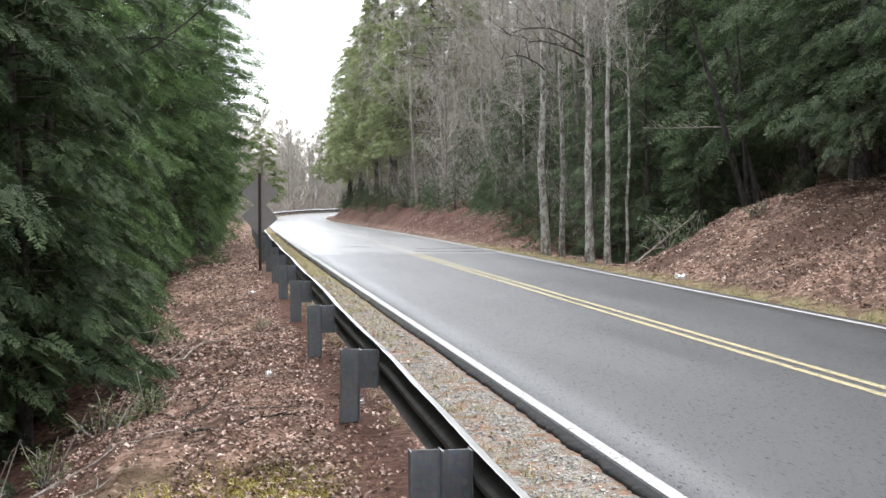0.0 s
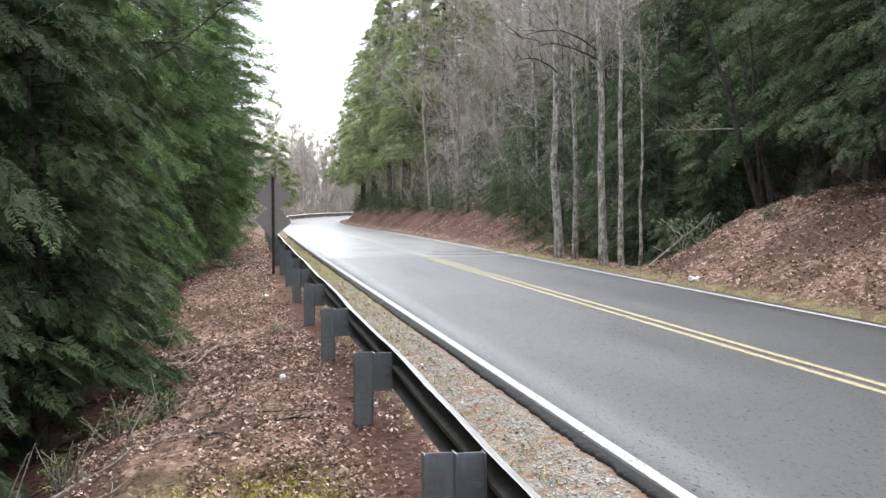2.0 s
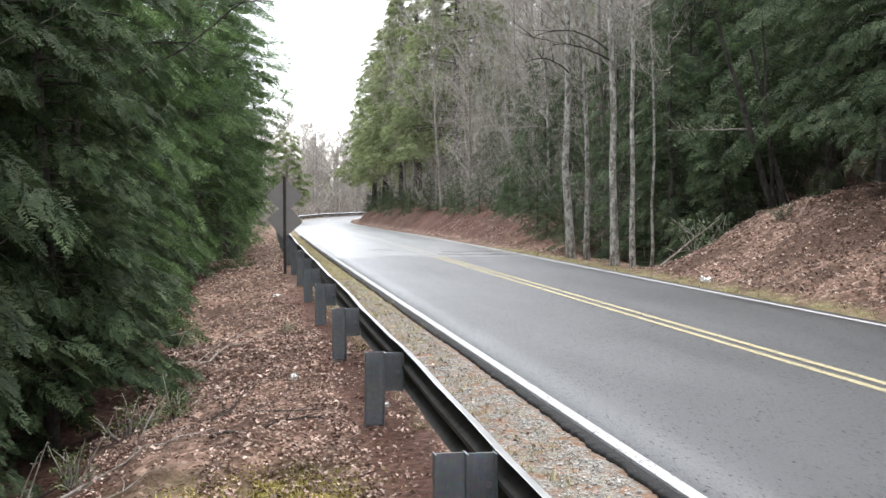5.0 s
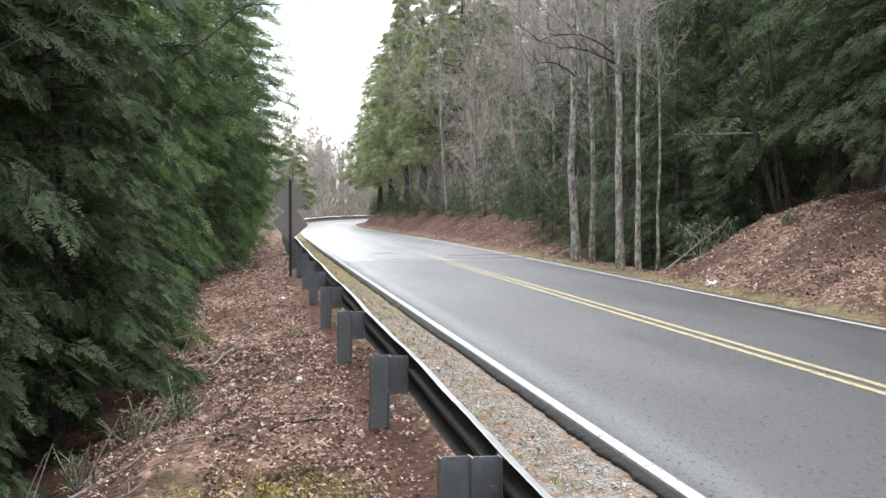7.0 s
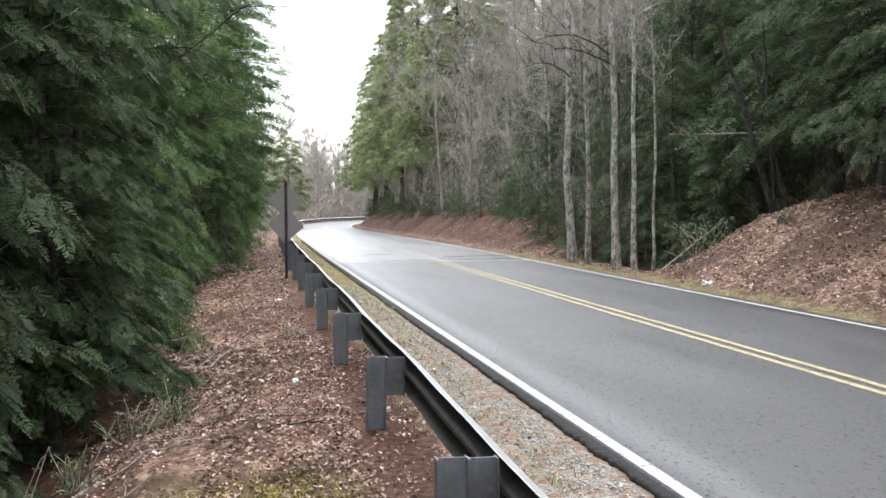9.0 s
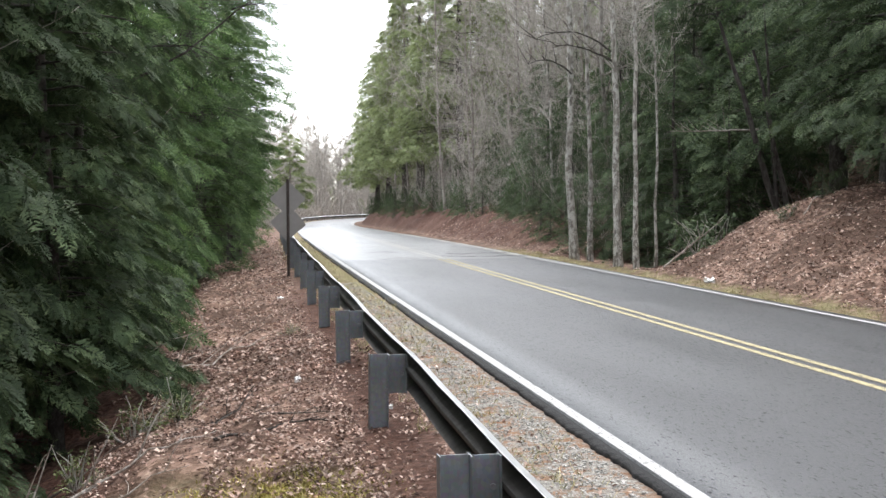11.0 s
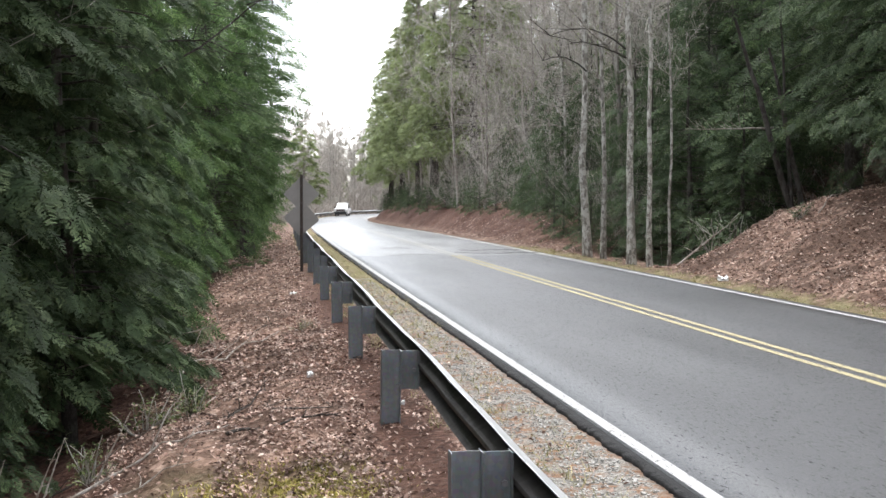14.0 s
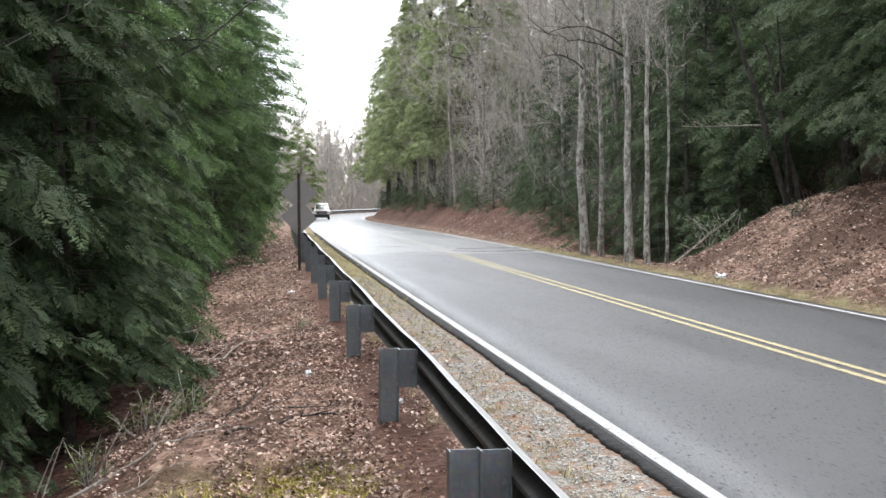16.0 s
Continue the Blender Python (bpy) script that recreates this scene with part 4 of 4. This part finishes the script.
def build_overhanging_limb():
    """A bare limb of the hemlocks that reaches over the guardrail."""
    limb = thing("overhanging_limb", "bare twiggy limb reaching out of the hemlocks over the guardrail", "branch")
    r = np.random.RandomState(91)
    for a, b, sag, rad in (((-2.05, 14.2, 2.75), (.10, 14.0, 3.98), .10, .022), ((-.15, 14.0, 3.9), (.95, 13.7, 3.72), -.12, .007), ((-1.2, 14.1, 3.45), (-.25, 13.6, 3.30), -.1, .010)):
        t = Tubes()
        f = np.linspace(0, 1, 12)[:, None]
        pts = np.array(a) * (1 - f) + np.array(b) * f + np.array([0, 0, -sag]) * 4 * f * (1 - f) + np.cumsum(r.randn(12, 3), 0) * .012
        t.add(pts, rad * (1 - .75 * f[:, 0]) + .002, 6)
        for _ in range(22):
            i = r.randint(3, 12)
            d = unit(np.array([.6 + .4 * r.randn(), .4 * r.randn(), -.1 + .6 * r.randn()]))
            t.add(pts[i] + d * np.linspace(0, .12 + .3 * r.rand(), 4)[:, None] + r.randn(4, 3) * .012, np.linspace(.004, .0015, 4), 3)
        part("bough", t.mesh("bough", MAT["dark_bark"]), None, limb)
    n = 26
    f = r.rand(n)[:, None]
    pos = np.array((.3, 13.9, 3.88)) * (1 - f) + np.array((1.0, 13.7, 3.70)) * f + r.randn(n, 3) * .05
    blades, tone = place_sprays(LACE, r, pos, unit(r.randn(n, 3) + [.5, 0, -.3]), np.full(n, .09), .8)
    tagged(part("sprigs", blades_mesh("sprigs", blades, MAT["hemlock_dark"]), None, limb, "few green needle sprigs"), kind="stuff")


def build_undergrowth():
    """Thin grey saplings and brush along the top of the bank and beyond the bend."""
    r = np.random.RandomState(27)
    quads = []
    for n, s0, s1, u0, u1, hh, wid in ((2700, 36, 90, 6.2, 17, 6.0, .011), (1200, 88, 175, 6.2, 18, 4.6, .022), (5200, 122, 240, -5.5, -26, 5.5, .055), (110, 28.5, 36, 6.5, 12, 2.4, .007)):
        p = np.stack(on_road(s0 + (s1 - s0) * r.rand(n), u0 + (u1 - u0) * r.rand(n) ** 1.3), 1)
        p[:, 2] = land(p[:, 0], p[:, 1])[0] - .05
        lean = np.stack([.5 * r.randn(n), .5 * r.randn(n), np.ones(n)], 1) * (hh * (.15 + .95 * r.rand(n) ** 2))[:, None]
        for k in range(9):
            if k == 0:
                a, e, w = p, lean, wid
            else:
                f = (.15 + .8 * r.rand(n))[:, None]
                a, e, w = p + lean * f, unit(r.randn(n, 3) + [0, 0, .8]) * (hh * .28 * (.4 + r.rand(n)))[:, None], wid * .55
            t = r.rand(n) * 3.1416
            side = np.stack([np.cos(t), np.sin(t), 0 * t], 1) * w
            quads.append(np.stack([a - side, a + side, a + e], 1))
    tagged(new("undergrowth", blades_mesh("undergrowth", np.concatenate(quads), MAT["twig"])), "leafless grey brush and saplings on the forest edge", "undergrowth", kind="stuff")


def build_far_trees():
    """The wood beyond the bend."""
    g = "far wood beyond the bend"
    kinds = [tagged(bare_tree("bare_tree", 80 + i, 12 + i, .26, "distant leafless grey tree beyond the bend", "grey_bark", .06, 15, (0, 0), True, .3, .038), group=g) for i in range(3)]
    far_pine = tagged(conifer("white_pine", 83, 11, 3.2, 2.5, 60, 34, COARSE, 0.85, "pine", "distant green pine beyond the bend", .12, .2, "mid_bark", 0, .6, lift=.16), group=g)
    r = np.random.RandomState(12)
    n = 0
    for i in range(700):
        x, y = -8 + 46 * r.rand(), 128 + 112 * r.rand()
        s, u, z = road_place(x, y)
        if u[0] > -6.2 or n >= 165:
            continue
        p, sc = (x, y), .75 + .45 * r.rand()
        if n < 3:
            stand(kinds[n], p[0], p[1], 0, sc)
        else:
            again(kinds[n % 3], p[0], p[1], 59 * i, sc)
        n += 1
    stand(far_pine, 4.7, 130, 0, .95)
    for i, (x, y, s) in enumerate(((-1, 140, .8), (1, 205, 1.0), (10, 226, .9), (-9, 150, .9), (34, 222, .7), (22, 232, .8), (-5, 190, 1.0), (4.5, 178, .35), (7.5, 190, .3), (24, 196, .42), (29, 201, .5), (33, 200, .38), (18.5, 192, .3), (38, 206, .6), (14, 205, .6), (27, 212, .7), (5, 196, .6), (44, 205, .5), (31, 207, .55))):
        again(far_pine, x, y, 80 * i, s)

    dark = tagged(conifer("hemlock", 84, 8, 2.8, 0.2, 70, 30, LACE, 0.7, "hemlock_dark", "dark hemlock behind the far guardrail", low=1.2, lift=.14), group=g)
    for i in range(18):
        p = on_road(160 + 5.2 * i, -9 - 7 * r.rand())
        (stand(dark, p[0], p[1]) if i == 0 else again(dark, p[0], p[1], 77 * i, .5 + .5 * r.rand()))

# ---- small things on the ground ----


def scatter(r, n, x0, x1, y0, y1, bias=1.0):
    return x0 + (x1 - x0) * r.rand(n), y0 + (y1 - y0) * r.rand(n) ** bias


def build_leaf_litter():
    r = np.random.RandomState(3)
    parts_xy = [scatter(r, 46000, -2.2, 1.05, 5.5, 16, 1.3), scatter(r, 16000, -2.0, 1.0, 15, 34, 1.1), scatter(r, 20000, 9.4, 16, 12, 28, 1.0), scatter(r, 7000, 9.4, 13.5, 36, 64, 1.0), scatter(r, 2600, .8, 1.5, 5.5, 14, 1.0), scatter(r, 900, 1.0, 2.2, 6, 24, 1.0), scatter(r, 7000, -1.2, 1.6, 33, 80, 1.3)]
    x, y = np.concatenate([p[0] for p in parts_xy]), np.concatenate([p[1] for p in parts_xy])
    keep = ((x > -1.25 - .2 * waves(x, y, .7, 77)) | (y < 9.2)) & (waves(x, y, .8, 12) + .9 * r.randn(len(x)) > -.8) & ~((x > .85) & (x < 1.15) & (y < 25) & (r.rand(len(x)) < .75))
    keep &= ~((x < -.3) & (y < 9.6) & (r.rand(len(x)) < .75))
    x, y = x[keep], y[keep]
    n = len(x)
    z = land(x, y)[0] + .008 + .02 * r.rand(n)
    a = r.rand(n) * 6.283
    d = np.stack([np.cos(a), np.sin(a), .45 * r.randn(n)], 1)
    d = unit(d)
    s = unit(np.cross(d, np.array([0, 0, 1.0]) + .35 * r.randn(n, 3)))
    up = np.cross(s, d)
    ln = ((.022 + .042 * r.rand(n)) * np.where((x > 9) | (y > 30), 1.45, np.where(y > 12, 1.05, .80)))[:, None]
    c = np.stack([x, y, z], 1)
    wd, cup = ln * .32, ln * (.08 + .2 * r.rand(n))[:, None]
    p = [c - d * ln * .5, c - d * ln * .1 + s * wd + up * cup, c + d * ln * .55, c - d * ln * .1 - s * wd + up * cup, c + d * ln * .05 - up * cup * .2]
    v = np.stack(p, 1)
    i = np.arange(n)[:, None] * 5
    q = np.concatenate([i + np.array([[0, 4, 2, 1]]), i + np.array([[0, 3, 2, 4]])], 0)
    ob = new("fallen_leaves", mesh_of("fallen_leaves", v.reshape(-1, 3), q, MAT["dry_leaf"]))
    tagged(ob, "dry curled brown leaves strewn over the ground", "leaves", kind="stuff")


def build_grass():
    r = np.random.RandomState(9)
    xy = []
    for n, s0, s1, u0, u1 in ((4200, 14, 60, -4.3, -3.05), (700, 5, 15, -4.2, -3.3), (2200, 12, 40, 3.1, 3.85)):
        s, u = s0 + (s1 - s0) * r.rand(n), u0 + (u1 - u0) * r.rand(n)
        xy.append(np.stack(on_road(s, u), 1)[:, :2])
    c = np.concatenate(xy)
    keep = waves(c[:, 0], c[:, 1], .9, 22) + .5 * r.randn(len(c)) > -.1
    c = c[keep]
    k = 5
    c = np.repeat(c, k, 0) + r.randn(len(c) * k, 2) * .03
    n = len(c)
    z = land(c[:, 0], c[:, 1])[0] - .005
    p = np.stack([c[:, 0], c[:, 1], z], 1)
    a = r.rand(n) * 6.283
    d = np.stack([np.cos(a) * .8, np.sin(a) * .8, .25 + .9 * r.rand(n)], 1)
    ln = (.04 + .09 * r.rand(n))[:, None]
    s = np.stack([-np.sin(a), np.cos(a), 0 * a], 1) * .004
    q = np.stack([p - s, p + s, p + unit(d) * ln + s * .3 - np.array([0, 0, .2]) * ln * .6, p + unit(d) * ln - s * .3 - np.array([0, 0, .2]) * ln * .6], 1)
    tagged(new("verge_grass", blades_mesh("verge_grass", q, MAT["grass"])), "short dry yellow-green grass on the road verge", "grass", kind="stuff")


def build_gravel():
    r = np.random.RandomState(14)
    n = 13000
    s, u = 5 + 20 * r.rand(n) ** 1.3, -4.0 + .8 * r.rand(n)
    c = np.stack(on_road(s, u), 1)
    c[:, 2] = land(c[:, 0], c[:, 1])[0] + .002
    cube = np.array([(-1, -1, -1), (1, -1, -1), (1, 1, -1), (-1, 1, -1), (-1, -1, 1), (1, -1, 1), (1, 1, 1), (-1, 1, 1)], float) * np.array([1, 1, .7])
    fq = np.array([(0, 3, 2, 1), (4, 5, 6, 7), (0, 1, 5, 4), (1, 2, 6, 5), (2, 3, 7, 6), (3, 0, 4, 7)])
    sz = (.003 + .007 * r.rand(n) ** 2)[:, None, None]
    v = (cube[None] * (.65 + .7 * r.rand(n, 8, 1)) + .3 * r.randn(n, 8, 3)) * sz + c[:, None]
    q = fq[None] + np.arange(n)[:, None, None] * 8
    tagged(new("shoulder_gravel", mesh_of("shoulder_gravel", v.reshape(-1, 3), q, MAT["stone"])), "loose grey gravel chips on the road shoulder", "gravel", kind="stuff")


def build_moss():
    r = np.random.RandomState(17)
    q = []
    for cx, cy, rx, ry, n in ((.22, 7.75, .30, .30, 5200), (.5, 7.3, .25, .30, 2200), (-.35, 7.4, .3, .35, 1200), (.0, 7.0, .4, .3, 2600)):
        a, d = r.rand(n) * 6.283, np.abs(r.randn(n)) * .75
        x, y = cx + np.cos(a) * d * rx, cy + np.sin(a) * d * ry
        keep = waves(x, y, .25, 31) > -.45
        x, y = x[keep], y[keep]
        m = len(x)
        p = np.stack([x, y, land(x, y)[0] - .003], 1)
        b = r.rand(m) * 6.283
        e = unit(np.stack([np.cos(b), np.sin(b), .5 + r.rand(m)], 1)) * (.015 + .03 * r.rand(m))[:, None]
        s = np.stack([-np.sin(b), np.cos(b), 0 * b], 1) * .005
        q.append(np.stack([p - s, p + s, p + e + s * .6, p + e - s * .6], 1))
    tagged(new("moss", blades_mesh("moss", np.concatenate(q), MAT["moss"])), "yellow-green moss cushion on the leafy ground", "moss", kind="stuff")


def stick(name, x0, y0, x1, y1, girth, seed, label, lift=.02, forks=3, mat="dead_wood"):
    r = np.random.RandomState(seed)
    t = Tubes()
    k = 12
    f = np.linspace(0, 1, k)
    x, y = x0 + (x1 - x0) * f, y0 + (y1 - y0) * f
    ln = math.hypot(x1 - x0, y1 - y0)
    side = np.array([-(y1 - y0), x1 - x0]) / ln
    w = np.cumsum(r.randn(k)) * .007 * ln
    x, y = x + side[0] * w, y + side[1] * w
    z = land(x, y)[0]
    z = np.maximum(z, z[0] + (z[-1] - z[0]) * f) + girth * .5 + lift * f
    pts = np.stack([x, y, z], 1)
    t.add(pts, girth / 2 * (1 - .75 * f) * (.85 + .3 * r.rand(k)), 7)
    for _ in range(forks):
        i = r.randint(3, k - 2)
        d = unit(pts[i + 1] - pts[i] + r.randn(3) * .12 + np.array([side[0], side[1], .5]) * (.4 if r.rand() > .5 else -.4) * ln / k)
        L = ln * (.1 + .2 * r.rand())
        d[2] = abs(d[2])
        br = pts[i] + d * np.linspace(0, L, 5)[:, None] + r.randn(5, 3) * .012 * np.linspace(0, 1, 5)[:, None]
        t.add(br, np.linspace(girth * .22, .002, 5), 5)
    tagged(new(name, t.mesh(name, MAT[mat])), label, "branch")


def scrap(name, x, y, size, seed, label, cat="litter"):
    """A crumpled piece of thin white plastic."""
    r = np.random.RandomState(seed)
    n = 7
    g = np.linspace(-.5, .5, n)
    a, b = np.meshgrid(g, g, indexing="ij")
    h = .16 * np.abs(waves(a.ravel() * 2, b.ravel() * 2, .8, seed)).reshape(n, n) + .05 * r.rand(n, n)
    v = np.stack([a * size[0] * (1 + .2 * r.randn(n, n)), b * size[1] * (1 + .2 * r.randn(n, n)), h * size[2] * 5], -1).reshape(-1, 3)
    i, j = np.meshgrid(np.arange(n - 1), np.arange(n - 1), indexing="ij")
    q = np.stack([i * n + j, (i + 1) * n + j, (i + 1) * n + j + 1, i * n + j + 1], -1).reshape(-1, 4)
    m = len(v)
    edge = [k * n for k in range(n)] + [(n - 1) * n + k for k in range(1, n)] + [k * n + n - 1 for k in range(n - 2, -1, -1)] + list(range(n - 2, 0, -1))
    rim = [[edge[k], edge[(k + 1) % len(edge)], edge[(k + 1) % len(edge)] + m, edge[k] + m] for k in range(len(edge))]
    v = np.concatenate([v, v * [.9, .9, 0] - [0, 0, .012]])
    ob = new(name, mesh_of(name, v, np.concatenate([q, np.array(rim), q[:, ::-1] + m]), MAT["litter"], True))
    ob.matrix_basis = pose(x, y, height(x, y) + .012, 0, 0, r.rand() * 360)
    tagged(ob, label, cat)


def build_small_things():
    stick("fallen_branch", -1.0, 13.2, .24, 15.6, .035, 1, "bleached fallen branch lying on brown leaves", .09)
    stick("fallen_branch", -1.6, 8.5, -.25, 9.2, .03, 2, "thin dead branch lying on the ground")
    stick("fallen_branch", -.25, 9.0, .65, 9.35, .03, 3, "thin dark twig lying on brown leaves", mat="dark_bark")
    stick("fallen_branch", -.35, 10.2, .1, 11.3, .025, 4, "thin dead stick among brown leaves", mat="dark_bark")
    stick("fallen_branch", 9.55, 26.2, 11.1, 26.4, .06, 5, "pale forked dead branch by the gully", .45, 7)
    stick("fallen_branch", 12.2, 24.6, 13.6, 25.8, .03, 6, "thin stick lying on the leafy bank", .1, 1)
    for k, (x0, y0, x1, y1, up) in enumerate(((-1.45, 7.7, -1.25, 7.9, .55), (-1.6, 8.3, -1.35, 8.2, .5), (-1.75, 7.5, -1.5, 7.3, .6), (-1.2, 8.9, -.95, 9.0, .4), (-.9, 9.6, -.6, 9.9, .35))):
        stick("dead_stem", x0, y0, x1, y1, .02, 20 + k, "thin bleached dead stem standing in low brush", up, 5)
    for k, (x0, y0, x1, y1) in enumerate(((-1.9, 9.4, -.9, 10.4), (-.9, 12.5, -.2, 13.0), (-.5, 9.9, .3, 10.6), (-1.3, 8.0, -.4, 8.3), (.1, 9.6, .7, 9.9), (-.9, 14.5, -.3, 15.6), (-.2, 16.5, .3, 17.2))):
        stick("fallen_twig", x0, y0, x1, y1, .018, 40 + k, "thin dead twig lying on brown leaves", .03, 4, "dead_wood" if k % 2 else "dark_bark")
    scrap("plastic_bag", 9.32, 22.9, (.42, .20, .09), 2, "crumpled white plastic bag on the grass verge")
    scrap("paper_scrap", .19, 20.9, (.13, .10, .04), 3, "small white paper scrap on brown leaves")
    scrap("paper_scrap", .62, 22.0, (.13, .08, .04), 4, "small white paper scrap on brown leaves")
    scrap("paper_scrap", .50, 12.0, (.06, .06, .05), 5, "small crumpled white paper on brown leaves")
    scrap("paper_scrap", 1.18, 9.9, (.08, .03, .02), 6, "small white scrap under the guardrail")
    s = shrub("rhododendron", 51, 1.1, "green rhododendron with drooping broad leaves on the bank", .13, 340)
    stand(s, 10.9, 27.4, 0, 1.25)
    again(s, 11.7, 27.9, 100, 1.35)
    again(s, 12.0, 25.0, 200, .45, label="small green rhododendron on the leafy bank")
    again(s, 12.4, 47.0, 40, 1.2)
    low = shrub("low_shrub", 52, .5, "low tangled green shrub among dead stems", .045, 360, "weed")
    stand(low, -.62, 11.2, 0, 1.05)
    again(low, -1.0, 10.6, 80, 1.0)
    again(low, -1.3, 9.3, 200, .9)
    again(low, .58, 16.2, 140, .5, label="small green weed among brown leaves")
    again(low, -1.6, 7.6, 30, .9)


# ---- the car ----
WHEEL_R, CAR_SPEED = 0.36, 15.7


def build_car():
    car = thing("car", "white sport utility car with a dark grille, driving", "car")
    # side outline: along (front is -y), up
    low = [(-2.30, .42), (-2.36, .62), (-2.34, .95), (-2.22, 1.10), (-1.10, 1.20), (2.20, 1.22), (2.30, .98), (2.32, .45), (1.9, .34), (-1.95, .34)]
    bm = bmesh.new()
    outline(bm, low, (0, 1, 0), (0, 0, 1), (1.84, 0, 0), (-.92, 0, 0))
    bmesh.ops.bevel(bm, geom=list(bm.edges), offset=.05, segments=2, affect="EDGES")
    part("body", bm, MAT["car_paint"], car, "white painted body")
    cab = [(-1.12, 1.18), (-.42, 1.84), (-.15, 1.92), (1.75, 1.92), (2.05, 1.80), (2.22, 1.20)]
    bm = bmesh.new()
    outline(bm, cab, (0, 1, 0), (0, 0, 1), (1.60, 0, 0), (-.80, 0, 0))
    for v in bm.verts:
        v.co.x *= 1.06 - .16 * (v.co.z - 1.2) / .68
    bmesh.ops.bevel(bm, geom=list(bm.edges), offset=.05, segments=2, affect="EDGES")
    part("cabin", bm, MAT["car_paint"], car, "white painted cabin")
    bm = bmesh.new()
    outline(bm, [(-.74, 0), (.74, 0), (.63, .84), (-.63, .84)], (1, 0, 0), (0, .728, .686), (0, -.012, .014), (0, -1.07, 1.235))
    part("windscreen", bm, MAT["car_glass"], car, "sky-reflecting windscreen")
    for sx in (-1, 1):
        bm = bmesh.new()
        outline(bm, [(-.75, 0), (1.95, 0), (1.70, .45), (-.30, .45)], (0, 1, 0), (sx * -.16, 0, 1), (sx * .012, 0, 0), (sx * .845, 0, 1.27))
        part("side_window", bm, MAT["car_glass"], car, "tinted side window")
        part("mirror", box(bmesh.new(), (min(sx * .90, sx * 1.14), -.90, 1.18), (max(sx * .90, sx * 1.14), -.76, 1.40), .03), MAT["car_dark"], car, "black wing mirror")
        part("headlight", box(bmesh.new(), (min(sx * .55, sx * .86), -2.40, .86), (max(sx * .55, sx * .86), -2.28, 1.03), .03), MAT["lamp_glass"], car, "clear headlight")
        part("roof_rail", box(bmesh.new(), (sx * .62 - .02, -.1, 1.93), (sx * .62 + .02, 1.7, 1.97), .008), MAT["car_dark"], car)
        bm = bmesh.new()
        for fy in (-1.45, 1.42):
            bmesh.ops.create_cone(bm, cap_ends=True, segments=24, radius1=.44, radius2=.44, depth=.02, matrix=pose(sx * .918, fy, .42, 0, 90, 0))
        part("wheel_arch", bm, MAT["car_dark"], car, "black wheel arches")
    part("grille", box(bmesh.new(), (-.62, -2.42, .70), (.62, -2.30, 1.04), .02), MAT["car_grille"], car, "dark grille")
    part("bumper", box(bmesh.new(), (-.90, -2.46, .50), (.90, -2.20, .68), .05), MAT["car_dark"], car, "black front bumper")
    part("valance", box(bmesh.new(), (-.86, -2.40, .26), (.86, -2.16, .50), .03), MAT["car_dark"], car, "black lower valance")
    for k in range(3):
        part("grille_bar", box(bmesh.new(), (-.58, -2.43, .76 + .08 * k), (.58, -2.41, .775 + .08 * k), .004), MAT["rim"], car)
    wheels = []
    for wx in (-.80, .80):
        for wy in (-1.45, 1.42):
            bm = bmesh.new()
            bmesh.ops.create_cone(bm, cap_ends=True, segments=28, radius1=WHEEL_R, radius2=WHEEL_R, depth=.24, matrix=pose(0, 0, 0, 0, 90, 0))
            bmesh.ops.bevel(bm, geom=[e for e in bm.edges if len(e.link_faces) == 2 and abs(e.calc_face_angle(0)) > 1], offset=.03, segments=2, affect="EDGES")
            w = part("wheel", bm, MAT["tyre"], car, "black tyre on an alloy rim", pose(wx, wy, WHEEL_R))
            bm = bmesh.new()
            bmesh.ops.create_cone(bm, cap_ends=True, segments=20, radius1=.22, radius2=.22, depth=.25, matrix=pose(0, 0, 0, 0, 90, 0))
            part("rim", bm, MAT["rim"], w, "alloy rim")
            for k in range(5):
                part("spoke", box(bmesh.new(), (-.132, -.02, .04), (.132, .02, .215), .006), MAT["car_dark"], w, "", pose(0, 0, 0, 72 * k))
            wheels.append(w)
    car.scale = (.93, .93, .93)
    return car, wheels


CAR_AT_END = 131.0


def motions():
    """The car comes round the bend towards the camera, in its right-hand lane."""
    rows, count = [], 32
    for i in range(count + 1):
        t = 16.0 * i / count
        s = CAR_AT_END + CAR_SPEED * (16.0 - t)
        x, y, z = on_road(s, -1.72, .02)
        rows.append((t, pose(x, y, z, 0, 0, heading(s - 6))))
    walk(CAR, rows)
    for w in WHEELS:
        spin = []
        for f in range(0, 481):
            t = f / 30
            a = math.degrees(CAR_SPEED * t / WHEEL_R)
            x, y = w.matrix_basis.translation.x, w.matrix_basis.translation.y
            spin.append((t, pose(x, y, WHEEL_R, a % 360)))
        walk(w, spin)


build_ground()
build_road()
build_guardrail()
build_sign()
build_left_trees()
build_right_trees()
build_far_trees()
build_leaning_trunk()
build_overhanging_limb()
build_undergrowth()
build_leaf_litter()
build_grass()
build_gravel()
build_moss()
build_small_things()
CAR, WHEELS = build_car()
motions()
